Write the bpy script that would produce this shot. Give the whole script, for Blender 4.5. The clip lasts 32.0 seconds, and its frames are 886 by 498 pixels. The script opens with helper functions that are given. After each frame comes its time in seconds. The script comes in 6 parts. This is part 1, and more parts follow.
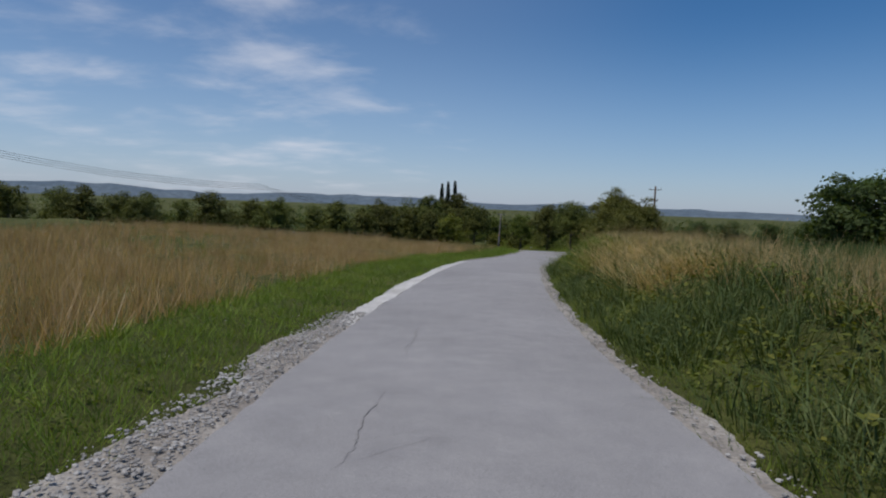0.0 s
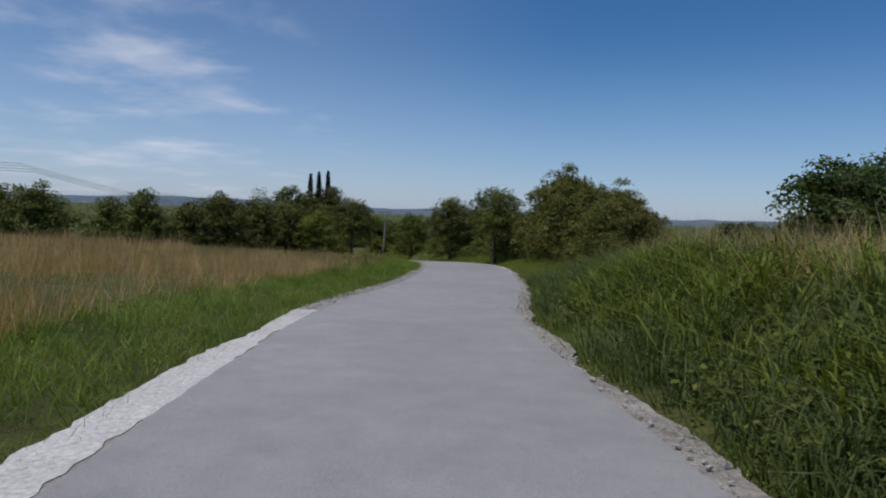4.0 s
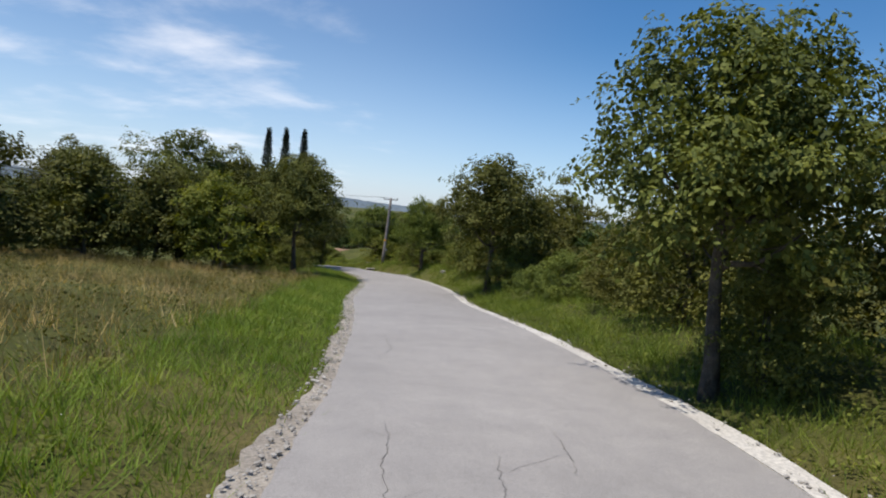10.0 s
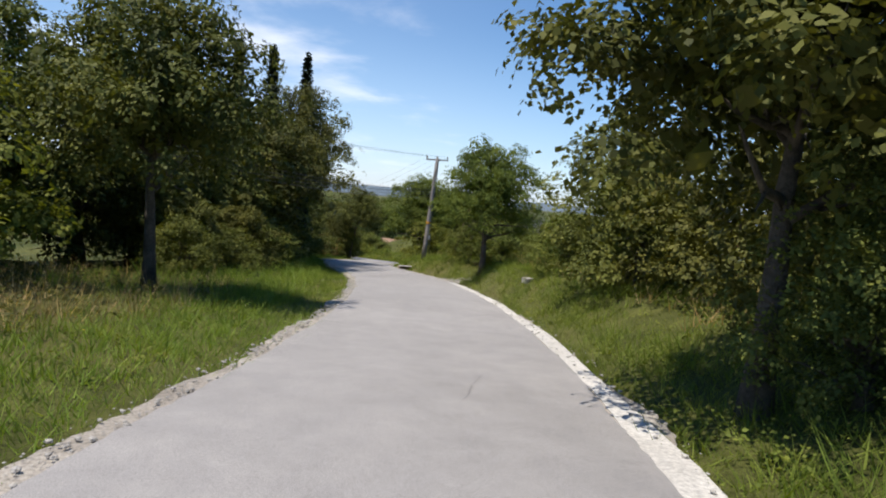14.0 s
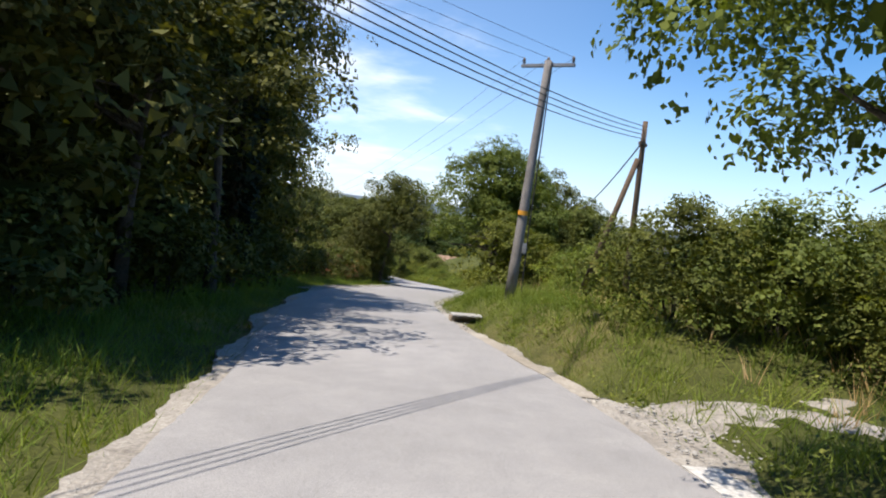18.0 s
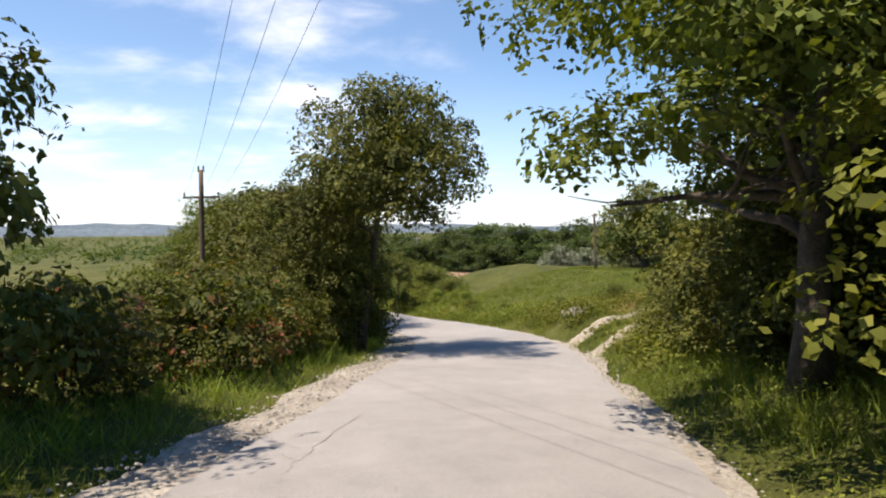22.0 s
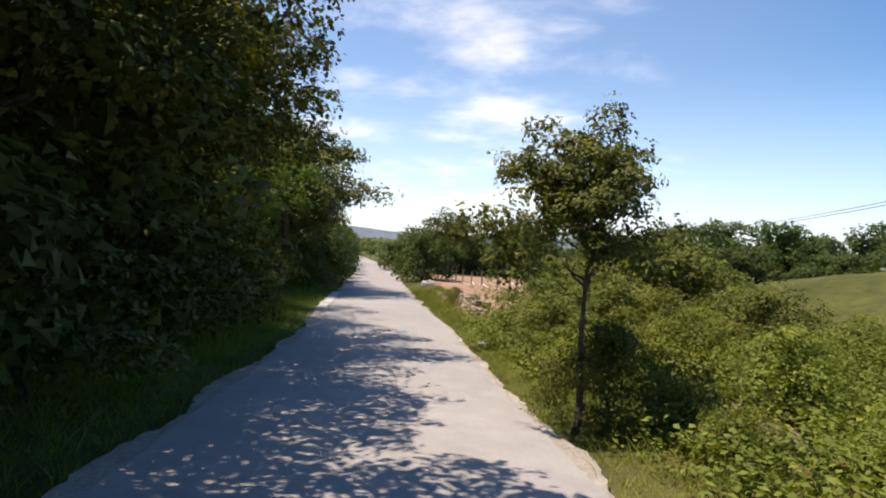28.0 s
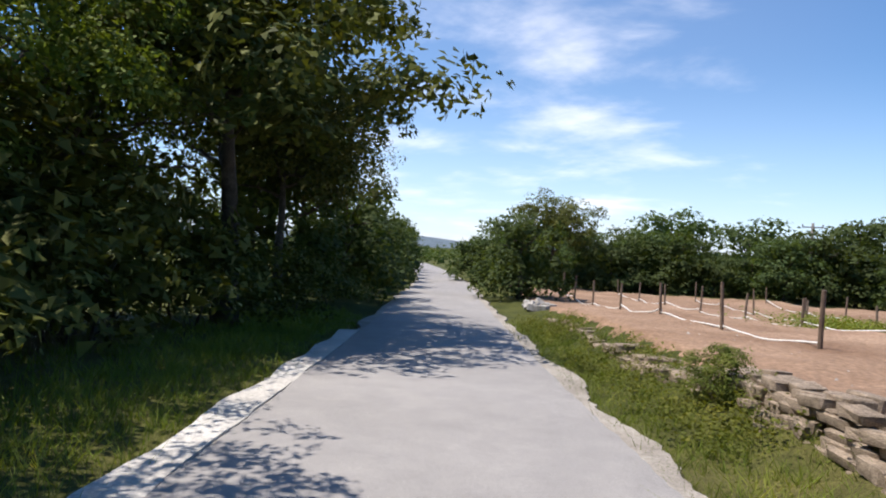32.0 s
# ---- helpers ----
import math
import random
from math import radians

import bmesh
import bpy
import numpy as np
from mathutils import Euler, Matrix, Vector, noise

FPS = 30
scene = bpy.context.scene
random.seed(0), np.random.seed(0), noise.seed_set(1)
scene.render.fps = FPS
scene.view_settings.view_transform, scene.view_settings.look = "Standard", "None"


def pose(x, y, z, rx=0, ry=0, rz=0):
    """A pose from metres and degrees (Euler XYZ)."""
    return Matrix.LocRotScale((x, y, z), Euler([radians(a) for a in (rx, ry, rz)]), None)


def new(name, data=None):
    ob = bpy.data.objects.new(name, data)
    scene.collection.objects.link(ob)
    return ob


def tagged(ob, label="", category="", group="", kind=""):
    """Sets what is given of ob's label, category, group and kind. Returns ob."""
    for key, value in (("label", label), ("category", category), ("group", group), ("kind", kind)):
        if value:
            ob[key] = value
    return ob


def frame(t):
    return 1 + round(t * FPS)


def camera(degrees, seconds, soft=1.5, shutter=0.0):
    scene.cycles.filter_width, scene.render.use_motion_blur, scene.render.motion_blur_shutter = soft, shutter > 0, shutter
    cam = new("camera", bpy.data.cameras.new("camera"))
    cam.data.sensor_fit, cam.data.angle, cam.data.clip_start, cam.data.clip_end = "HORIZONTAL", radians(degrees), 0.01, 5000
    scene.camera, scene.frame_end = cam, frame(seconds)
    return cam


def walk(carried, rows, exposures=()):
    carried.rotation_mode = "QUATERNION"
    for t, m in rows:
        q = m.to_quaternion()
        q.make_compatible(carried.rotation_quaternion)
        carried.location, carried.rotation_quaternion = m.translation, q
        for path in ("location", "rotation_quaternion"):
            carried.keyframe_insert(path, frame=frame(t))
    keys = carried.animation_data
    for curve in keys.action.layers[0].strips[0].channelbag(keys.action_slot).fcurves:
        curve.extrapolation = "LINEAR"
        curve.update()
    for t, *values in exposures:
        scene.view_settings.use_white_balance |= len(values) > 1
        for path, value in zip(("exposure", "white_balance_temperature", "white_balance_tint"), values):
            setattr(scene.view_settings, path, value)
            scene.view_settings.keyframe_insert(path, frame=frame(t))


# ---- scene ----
cam = camera(69.52, 32.0, soft=2.0)
PATH = [
    (0.0, 0.074, -0.000, 1.629, 85.89, -2.10, 0.11),
    (0.5, 0.175, 2.884, 1.465, 84.89, -3.00, -1.75),
    (1.0, 0.309, 5.742, 1.315, 84.18, -3.80, -3.83),
    (1.5, 0.481, 8.617, 1.157, 84.77, -4.51, -4.84),
    (2.0, 0.634, 11.493, 1.016, 84.40, -4.22, -4.73),
    (2.5, 0.790, 14.373, 0.881, 84.99, -3.90, -5.89),
    (3.0, 0.993, 17.257, 0.747, 85.59, -2.41, -6.30),
    (3.5, 1.286, 20.128, 0.618, 86.01, -1.08, -7.55),
    (4.0, 1.684, 22.981, 0.490, 86.69, -2.28, -10.45),
    (4.5, 2.182, 25.820, 0.360, 86.39, -3.11, -11.13),
    (5.5, 3.417, 31.467, 0.100, 87.08, -2.95, -11.66),
    (6.5, 4.732, 37.120, -0.116, 87.77, -2.79, -12.20),
    (7.0, 5.329, 39.967, -0.190, 87.76, -2.81, -12.51),
    (7.5, 5.886, 42.820, -0.258, 87.08, -3.26, -12.94),
    (8.0, 6.415, 45.675, -0.320, 87.01, -5.31, -14.93),
    (8.5, 6.900, 48.529, -0.406, 88.84, -6.40, -12.18),
    (9.0, 7.345, 51.376, -0.520, 89.84, -4.22, -8.94),
    (9.5, 7.831, 54.181, -0.618, 86.86, -4.37, -8.54),
    (10.0, 8.289, 56.974, -0.718, 86.60, -5.07, -6.99),
    (10.5, 8.747, 59.744, -0.829, 88.15, -3.20, -4.74),
    (11.0, 9.122, 62.520, -1.001, 86.85, -5.40, -5.10),
    (11.5, 9.415, 65.280, -1.213, 84.76, -4.08, -6.85),
    (12.0, 9.726, 68.018, -1.442, 85.47, -4.00, -2.39),
    (12.5, 10.003, 70.733, -1.669, 85.08, -3.86, -4.57),
    (13.0, 10.252, 73.463, -1.905, 85.69, -4.51, -2.30),
    (13.5, 10.391, 76.198, -2.145, 85.15, -5.25, -1.21),
    (14.5, 10.542, 81.701, -2.614, 85.80, -5.22, -1.15),
    (15.5, 10.471, 87.342, -3.036, 86.44, -5.19, -1.08),
    (16.0, 10.392, 90.270, -3.216, 87.77, -5.63, 2.40),
    (16.5, 10.360, 93.178, -3.406, 85.97, -5.82, 1.79),
    (17.0, 10.284, 96.080, -3.581, 86.08, -6.79, 1.83),
    (17.5, 10.066, 98.940, -3.876, 85.74, -7.05, 3.85),
    (18.0, 9.741, 101.820, -4.188, 86.57, -6.32, 4.47),
    (18.5, 9.369, 104.690, -4.415, 86.73, -6.23, 5.47),
    (19.0, 8.931, 107.609, -4.635, 88.60, -7.19, 3.81),
    (19.5, 8.413, 110.490, -4.860, 86.56, -5.75, 4.08),
    (20.0, 7.830, 113.420, -5.048, 87.95, -4.76, 4.98),
    (20.5, 7.305, 116.300, -5.293, 88.86, -1.90, 5.17),
    (21.0, 6.889, 119.170, -5.565, 88.01, -3.58, 3.04),
    (21.5, 6.561, 122.006, -5.871, 88.48, -1.04, 3.93),
    (22.0, 6.268, 124.833, -6.052, 88.27, 0.53, 3.33),
    (22.5, 6.110, 127.661, -6.294, 87.16, -0.25, 0.51),
    (23.0, 6.070, 130.518, -6.542, 86.27, -0.46, -3.19),
    (23.5, 6.134, 133.369, -6.799, 86.65, -3.43, -2.86),
    (24.0, 6.114, 136.184, -7.088, 85.83, -5.75, -1.37),
    (24.5, 6.108, 138.979, -7.355, 86.16, -5.91, 0.97),
    (25.0, 6.003, 141.771, -7.618, 84.04, -7.41, 0.13),
    (25.5, 5.733, 144.565, -7.899, 86.94, -7.77, 8.45),
    (26.5, 4.708, 150.082, -8.437, 87.99, -6.29, 13.03),
    (27.5, 3.040, 155.474, -8.942, 89.15, -4.90, 17.63),
    (28.0, 1.968, 158.117, -9.182, 89.12, -3.11, 20.09),
    (28.5, 0.865, 160.732, -9.420, 88.79, -3.12, 20.94),
    (29.0, -0.287, 163.327, -9.667, 88.50, -2.66, 20.83),
    (29.5, -1.445, 165.899, -9.852, 90.27, -1.16, 23.54),
    (30.0, -2.669, 168.448, -9.969, 91.67, -3.45, 21.66),
    (30.5, -3.930, 170.963, -10.056, 90.09, -3.61, 23.67),
    (31.0, -5.189, 173.461, -10.129, 88.19, -3.01, 22.52),
    (31.5, -6.469, 175.957, -10.248, 88.34, -3.81, 22.99),
    (32.0, -7.781, 178.464, -10.380, 89.71, -3.28, 26.36),
]
walk(cam, [(r[0], pose(*r[1:])) for r in PATH], exposures=[(0, -0.36, 6330, 14), (4, -0.34, 6230, 15), (7, 0.01, 6400, 13), (10, 0.36, 6800, 13), (13, 0.56, 6900, 13), (16, 0.77, 6700, 13), (17.5, 0.90, 6750, 13), (19, 1.00, 6900, 13), (20, 1.17, 7300, 15), (21, 1.18, 8000, 16), (22, 1.02, 7600, 16), (23, 0.97, 7100, 15), (24, 0.93, 6950, 15), (25, 0.90, 7000, 17), (28, 0.95, 7650, 18), (29, 1.17, 7850, 16), (30, 1.02, 7800, 15), (31, 0.84, 6900, 15), (32, 0.76, 6750, 15)])

# ---- world and sun ----
TO_SUN = Vector((-0.78, -0.42, 2.05)).normalized()
SUN_EL = math.asin(TO_SUN.z)
SUN_AZ = math.atan2(TO_SUN.x, TO_SUN.y)


def links(nt, *pairs):
    for a, b in pairs:
        nt.links.new(a, b)


def make_world():
    w = bpy.data.worlds.new("sky")
    scene.world = w
    w.use_nodes = True
    nt = w.node_tree
    nt.nodes.clear()
    N = nt.nodes.new
    out, bg = N("ShaderNodeOutputWorld"), N("ShaderNodeBackground")
    sky = N("ShaderNodeTexSky")
    sky.sky_type = "NISHITA"
    sky.sun_disc = False
    sky.sun_elevation = SUN_EL
    sky.sun_rotation = SUN_AZ
    sky.altitude = 150
    sky.air_density = 1.0
    sky.dust_density = 0.4
    sky.ozone_density = 5.0
    co = N("ShaderNodeTexCoord")
    sep = N("ShaderNodeSeparateXYZ")
    add = N("ShaderNodeMath")
    add.operation = "ADD"
    add.inputs[1].default_value = 0.16
    mx = N("ShaderNodeMath")
    mx.operation = "MAXIMUM"
    mx.inputs[1].default_value = 0.1
    div = N("ShaderNodeVectorMath")
    div.operation = "DIVIDE"
    cmb = N("ShaderNodeCombineXYZ")
    links(nt, (co.outputs["Generated"], sep.inputs[0]), (sep.outputs[2], add.inputs[0]), (add.outputs[0], mx.inputs[0]))
    links(nt, (mx.outputs[0], cmb.inputs[0]), (mx.outputs[0], cmb.inputs[1]), (mx.outputs[0], cmb.inputs[2]))
    links(nt, (co.outputs["Generated"], div.inputs[0]), (cmb.outputs[0], div.inputs[1]))
    noi = N("ShaderNodeTexNoise")
    noi.inputs["Scale"].default_value = 1.7
    noi.inputs["Detail"].default_value = 9.0
    noi.inputs["Roughness"].default_value = 0.56
    noi.inputs["Distortion"].default_value = 0.15
    mp = N("ShaderNodeMapping")
    mp.inputs["Location"].default_value = (3.1, 1.7, 0.0)
    mp.inputs["Scale"].default_value = (1.0, 1.25, 1.0)
    mp.inputs["Rotation"].default_value = (0, 0, 0.5)
    links(nt, (div.outputs[0], mp.inputs[0]), (mp.outputs[0], noi.inputs["Vector"]))
    # more cloud towards the sun's side of the sky
    dot = N("ShaderNodeVectorMath")
    dot.operation = "DOT_PRODUCT"
    dot.inputs[1].default_value = Vector((-0.37, 0.91, 0.20)).normalized()
    links(nt, (co.outputs["Generated"], dot.inputs[0]))
    bias = N("ShaderNodeMapRange")
    bias.inputs["From Min"].default_value = 0.86
    bias.inputs["From Max"].default_value = 0.995
    bias.inputs["To Min"].default_value = -0.20
    bias.inputs["To Max"].default_value = 0.10
    links(nt, (dot.outputs["Value"], bias.inputs["Value"]))
    sm = N("ShaderNodeMath")
    sm.operation = "ADD"
    links(nt, (noi.outputs["Fac"], sm.inputs[0]), (bias.outputs[0], sm.inputs[1]))
    total = sm.outputs[0]
    # the one small separate cloud that keeps its place in the sky
    wn = N("ShaderNodeTexNoise")
    wn.inputs["Scale"].default_value = 9.0
    wn.inputs["Detail"].default_value = 7.0
    wn.inputs["Roughness"].default_value = 0.6
    dd = N("ShaderNodeVectorMath")
    dd.operation = "DISTANCE"
    dd.inputs[1].default_value = Vector((0.086, 0.956, 0.281)).normalized()
    mr = N("ShaderNodeMapRange")
    mr.interpolation_type = "SMOOTHSTEP"
    mr.inputs["From Min"].default_value = 0.085
    mr.inputs["From Max"].default_value = 0.0
    mr.inputs["To Max"].default_value = 0.2
    ml = N("ShaderNodeMath")
    ml.operation = "MULTIPLY"
    ad = N("ShaderNodeMath")
    ad.operation = "ADD"
    links(nt, (co.outputs["Generated"], wn.inputs["Vector"]), (co.outputs["Generated"], dd.inputs[0]), (dd.outputs["Value"], mr.inputs["Value"]), (mr.outputs[0], ml.inputs[0]), (wn.outputs["Fac"], ml.inputs[1]), (ml.outputs[0], ad.inputs[0]), (total, ad.inputs[1]))
    total = ad.outputs[0]
    ramp = N("ShaderNodeMapRange")
    ramp.interpolation_type = "SMOOTHSTEP"
    ramp.inputs["From Min"].default_value = 0.50
    ramp.inputs["From Max"].default_value = 0.92
    ramp.inputs["To Max"].default_value = 0.6
    links(nt, (total, ramp.inputs["Value"]))
    # a thin even veil on the same side
    veil = N("ShaderNodeMapRange")
    veil.interpolation_type = "SMOOTHSTEP"
    veil.inputs["From Min"].default_value = 0.72
    veil.inputs["From Max"].default_value = 1.0
    veil.inputs["To Max"].default_value = 0.09
    links(nt, (dot.outputs["Value"], veil.inputs["Value"]))
    top = N("ShaderNodeMath")
    top.operation = "ADD"
    top.use_clamp = True
    links(nt, (ramp.outputs[0], top.inputs[0]), (veil.outputs[0], top.inputs[1]))
    # haze near the horizon
    hz = N("ShaderNodeMapRange")
    hz.interpolation_type = "SMOOTHSTEP"
    hz.inputs["From Min"].default_value = 0.28
    hz.inputs["From Max"].default_value = -0.02
    hz.inputs["To Max"].default_value = 0.46
    links(nt, (sep.outputs[2], hz.inputs["Value"]))
    m1, m2 = N("ShaderNodeMix"), N("ShaderNodeMix")
    for m in (m1, m2):
        m.data_type = "RGBA"
    m1.inputs["B"].default_value = (4.2, 6.0, 8.9, 1)
    m2.inputs["B"].default_value = (8.6, 8.9, 9.4, 1)
    sat = N("ShaderNodeHueSaturation")
    sat.inputs["Saturation"].default_value = 1.26
    links(nt, (sky.outputs[0], sat.inputs["Color"]), (hz.outputs[0], m1.inputs["Factor"]), (sat.outputs[0], m1.inputs["A"]), (m1.outputs["Result"], m2.inputs["A"]), (top.outputs[0], m2.inputs["Factor"]))
    links(nt, (m2.outputs["Result"], bg.inputs["Color"]), (bg.outputs[0], out.inputs[0]))
    bg.inputs["Strength"].default_value = 0.10


make_world()
sun = new("sun", bpy.data.lights.new("sun", "SUN"))
sun.data.energy = 3.9
sun.data.angle = radians(0.55)
sun.data.color = (1.0, 0.96, 0.89)
sun.rotation_mode = "QUATERNION"
sun.rotation_quaternion = (-TO_SUN).to_track_quat("-Z", "Y")


# ---- materials ----
def material(name, rough=0.9, spec=0.3):
    m = bpy.data.materials.new(name)
    m.use_nodes = True
    p = m.node_tree.nodes["Principled BSDF"]
    p.inputs["Roughness"].default_value = rough
    p.inputs["Specular IOR Level"].default_value = spec
    return m, m.node_tree, p


def ramp_node(nt, stops):
    r = nt.nodes.new("ShaderNodeValToRGB")
    e = r.color_ramp.elements
    while len(e) < len(stops):
        e.new(0.5)
    for k, (pos, col) in zip(e, stops):
        k.position, k.color = pos, (*col, 1)
    return r


def noise_node(nt, scale, detail=5, rough=0.6, space="Object"):
    t = nt.nodes.new("ShaderNodeTexNoise")
    t.inputs["Scale"].default_value = scale
    t.inputs["Detail"].default_value = detail
    t.inputs["Roughness"].default_value = rough
    c = nt.nodes.new("ShaderNodeTexCoord")
    nt.links.new(c.outputs[space], t.inputs["Vector"])
    return t


def mix_col(nt, fac, a, b, kind="MIX"):
    m = nt.nodes.new("ShaderNodeMix")
    m.data_type = "RGBA"
    m.blend_type = kind
    for src, dst in ((fac, "Factor"), (a, "A"), (b, "B")):
        if isinstance(src, (int, float)):
            m.inputs[dst].default_value = src
        elif isinstance(src, tuple):
            m.inputs[dst].default_value = (*src, 1)
        else:
            nt.links.new(src, m.inputs[dst])
    return m.outputs["Result"]


def bump(nt, p, height, strength, dist):
    b = nt.nodes.new("ShaderNodeBump")
    b.inputs["Strength"].default_value = strength
    b.inputs["Distance"].default_value = dist
    nt.links.new(height, b.inputs["Height"])
    nt.links.new(b.outputs[0], p.inputs["Normal"])


def surface(name, dark, light, big=0.4, small=30, rough=0.9, bumps=0.4, dist=0.01, spec=0.25):
    """A mottled rough surface: broad stains, fine grain and relief."""
    m, nt, p = material(name, rough, spec)
    a, b = noise_node(nt, big, 6, 0.6), noise_node(nt, small, 4, 0.7)
    mid = tuple((x + y) / 2 for x, y in zip(dark, light))
    ra = ramp_node(nt, [(0.3, dark), (0.5, mid), (0.7, light)])
    rb = ramp_node(nt, [(0.3, (0.62, 0.62, 0.62)), (0.7, (1.25, 1.25, 1.25))])
    links(nt, (a.outputs["Fac"], ra.inputs[0]), (b.outputs["Fac"], rb.inputs[0]))
    nt.links.new(mix_col(nt, 1.0, ra.outputs[0], rb.outputs[0], "MULTIPLY"), p.inputs["Base Color"])
    bump(nt, p, b.outputs["Fac"], bumps, dist)
    return m


def leafy(name, stops, translucent=0.35, rough=0.68):
    """Leaves: colour varies leaf by leaf and in broad clumps; some light passes through."""
    m, nt, p = material(name, rough, 0.18)
    g = nt.nodes.new("ShaderNodeNewGeometry")
    r = ramp_node(nt, stops)
    big = noise_node(nt, 0.9, 3, 0.6)
    mr = nt.nodes.new("ShaderNodeMath")
    mr.operation = "MULTIPLY_ADD"
    mr.inputs[1].default_value = 0.42
    sc = nt.nodes.new("ShaderNodeMath")
    sc.operation = "MULTIPLY_ADD"
    sc.inputs[1].default_value = 1.3
    sc.inputs[2].default_value = -0.42
    links(nt, (big.outputs["Fac"], sc.inputs[0]), (g.outputs["Random Per Island"], mr.inputs[0]), (sc.outputs[0], mr.inputs[2]), (mr.outputs[0], r.inputs[0]))
    oi = nt.nodes.new("ShaderNodeObjectInfo")
    hs = nt.nodes.new("ShaderNodeHueSaturation")
    hue = nt.nodes.new("ShaderNodeMapRange")
    hue.inputs["To Min"].default_value = 0.485
    hue.inputs["To Max"].default_value = 0.512
    val = nt.nodes.new("ShaderNodeMapRange")
    val.inputs["To Min"].default_value = 0.8
    val.inputs["To Max"].default_value = 1.2
    links(nt, (oi.outputs["Random"], hue.inputs["Value"]), (oi.outputs["Random"], val.inputs["Value"]), (hue.outputs[0], hs.inputs["Hue"]), (val.outputs[0], hs.inputs["Value"]), (r.outputs[0], hs.inputs["Color"]))
    nt.links.new(hs.outputs[0], p.inputs["Base Color"])
    tr = nt.nodes.new("ShaderNodeBsdfTranslucent")
    tc = mix_col(nt, 1.0, hs.outputs[0], (1.45, 1.42, 0.5), "MULTIPLY")
    nt.links.new(tc, tr.inputs["Color"])
    ms = nt.nodes.new("ShaderNodeMixShader")
    ms.inputs[0].default_value = translucent
    links(nt, (p.outputs[0], ms.inputs[1]), (tr.outputs[0], ms.inputs[2]), (ms.outputs[0], nt.nodes["Material Output"].inputs[0]))
    return m


def asphalt_material():
    m, nt, p = material("asphalt", 0.88, 0.3)
    a, b, c = noise_node(nt, 0.22, 6, 0.65), noise_node(nt, 2.2, 5, 0.65), noise_node(nt, 160, 3, 0.6)
    ra = ramp_node(nt, [(0.3, (0.255, 0.246, 0.236)), (0.7, (0.325, 0.314, 0.302))])
    rb = ramp_node(nt, [(0.3, (0.88, 0.88, 0.885)), (0.72, (1.07, 1.065, 1.055))])
    rc = ramp_node(nt, [(0.32, (0.52, 0.52, 0.52)), (0.68, (1.42, 1.41, 1.39))])
    links(nt, (a.outputs["Fac"], ra.inputs[0]), (b.outputs["Fac"], rb.inputs[0]), (c.outputs["Fac"], rc.inputs[0]))
    col = mix_col(nt, 1.0, ra.outputs[0], rb.outputs[0], "MULTIPLY")
    col = mix_col(nt, 1.0, col, rc.outputs[0], "MULTIPLY")
    nt.links.new(col, p.inputs["Base Color"])
    bump(nt, p, c.outputs["Fac"], 0.5, 0.004)
    return m


def ground_material():
    m, nt, p = material("turf", 0.95, 0.15)
    a, b, c = noise_node(nt, 0.09, 5, 0.6), noise_node(nt, 1.3, 5, 0.65), noise_node(nt, 28, 4, 0.7)
    ra = ramp_node(nt, [(0.35, (0.058, 0.070, 0.017)), (0.55, (0.096, 0.104, 0.030)), (0.7, (0.165, 0.140, 0.060))])
    rb = ramp_node(nt, [(0.3, (0.6, 0.62, 0.6)), (0.7, (1.25, 1.2, 1.15))])
    rc = ramp_node(nt, [(0.3, (0.45, 0.45, 0.45)), (0.7, (1.4, 1.4, 1.35))])
    links(nt, (a.outputs["Fac"], ra.inputs[0]), (b.outputs["Fac"], rb.inputs[0]), (c.outputs["Fac"], rc.inputs[0]))
    col = mix_col(nt, 1.0, ra.outputs[0], rb.outputs[0], "MULTIPLY")
    nt.links.new(mix_col(nt, 1.0, col, rc.outputs[0], "MULTIPLY"), p.inputs["Base Color"])
    bump(nt, p, c.outputs["Fac"], 0.8, 0.05)
    return m


ASPHALT = asphalt_material()
TURF = ground_material()
CONCRETE = surface("pale_concrete", (0.42, 0.40, 0.36), (0.60, 0.58, 0.53), 0.8, 22, 0.9, 0.5, 0.012)
GRAVEL = surface("limestone_gravel", (0.25, 0.222, 0.185), (0.45, 0.412, 0.352), 1.3, 26, 0.95, 1.0, 0.03)
STONE = surface("limestone", (0.25, 0.235, 0.21), (0.46, 0.44, 0.40), 1.6, 14, 0.92, 0.8, 0.02)
DRYSTONE = surface("weathered_limestone", (0.14, 0.11, 0.08), (0.42, 0.335, 0.25), 2.0, 16, 0.95, 0.9, 0.02)
SOIL = surface("red_soil", (0.21, 0.130, 0.084), (0.37, 0.252, 0.172), 0.25, 9, 0.97, 1.0, 0.05, 0.1)
TRACK = surface("white_gravel_track", (0.24, 0.205, 0.155), (0.44, 0.395, 0.325), 0.8, 18, 0.95, 0.8, 0.02)
BARK = surface("bark", (0.045, 0.038, 0.03), (0.13, 0.11, 0.085), 3.0, 26, 0.95, 1.0, 0.03)
POLE_WOOD = surface("weathered_pole_wood", (0.16, 0.145, 0.13), (0.30, 0.275, 0.25), 1.2, 45, 0.9, 0.5, 0.006)
POLE_BROWN = surface("creosoted_pole_wood", (0.07, 0.05, 0.035), (0.19, 0.13, 0.085), 1.2, 45, 0.9, 0.5, 0.006)
POST_WOOD = surface("stake_wood", (0.12, 0.085, 0.06), (0.25, 0.19, 0.14), 2.5, 60, 0.9, 0.5, 0.004)
WIRE = surface("wire_sheath", (0.02, 0.02, 0.022), (0.04, 0.04, 0.042), 2.0, 30, 0.5, 0.1, 0.001)
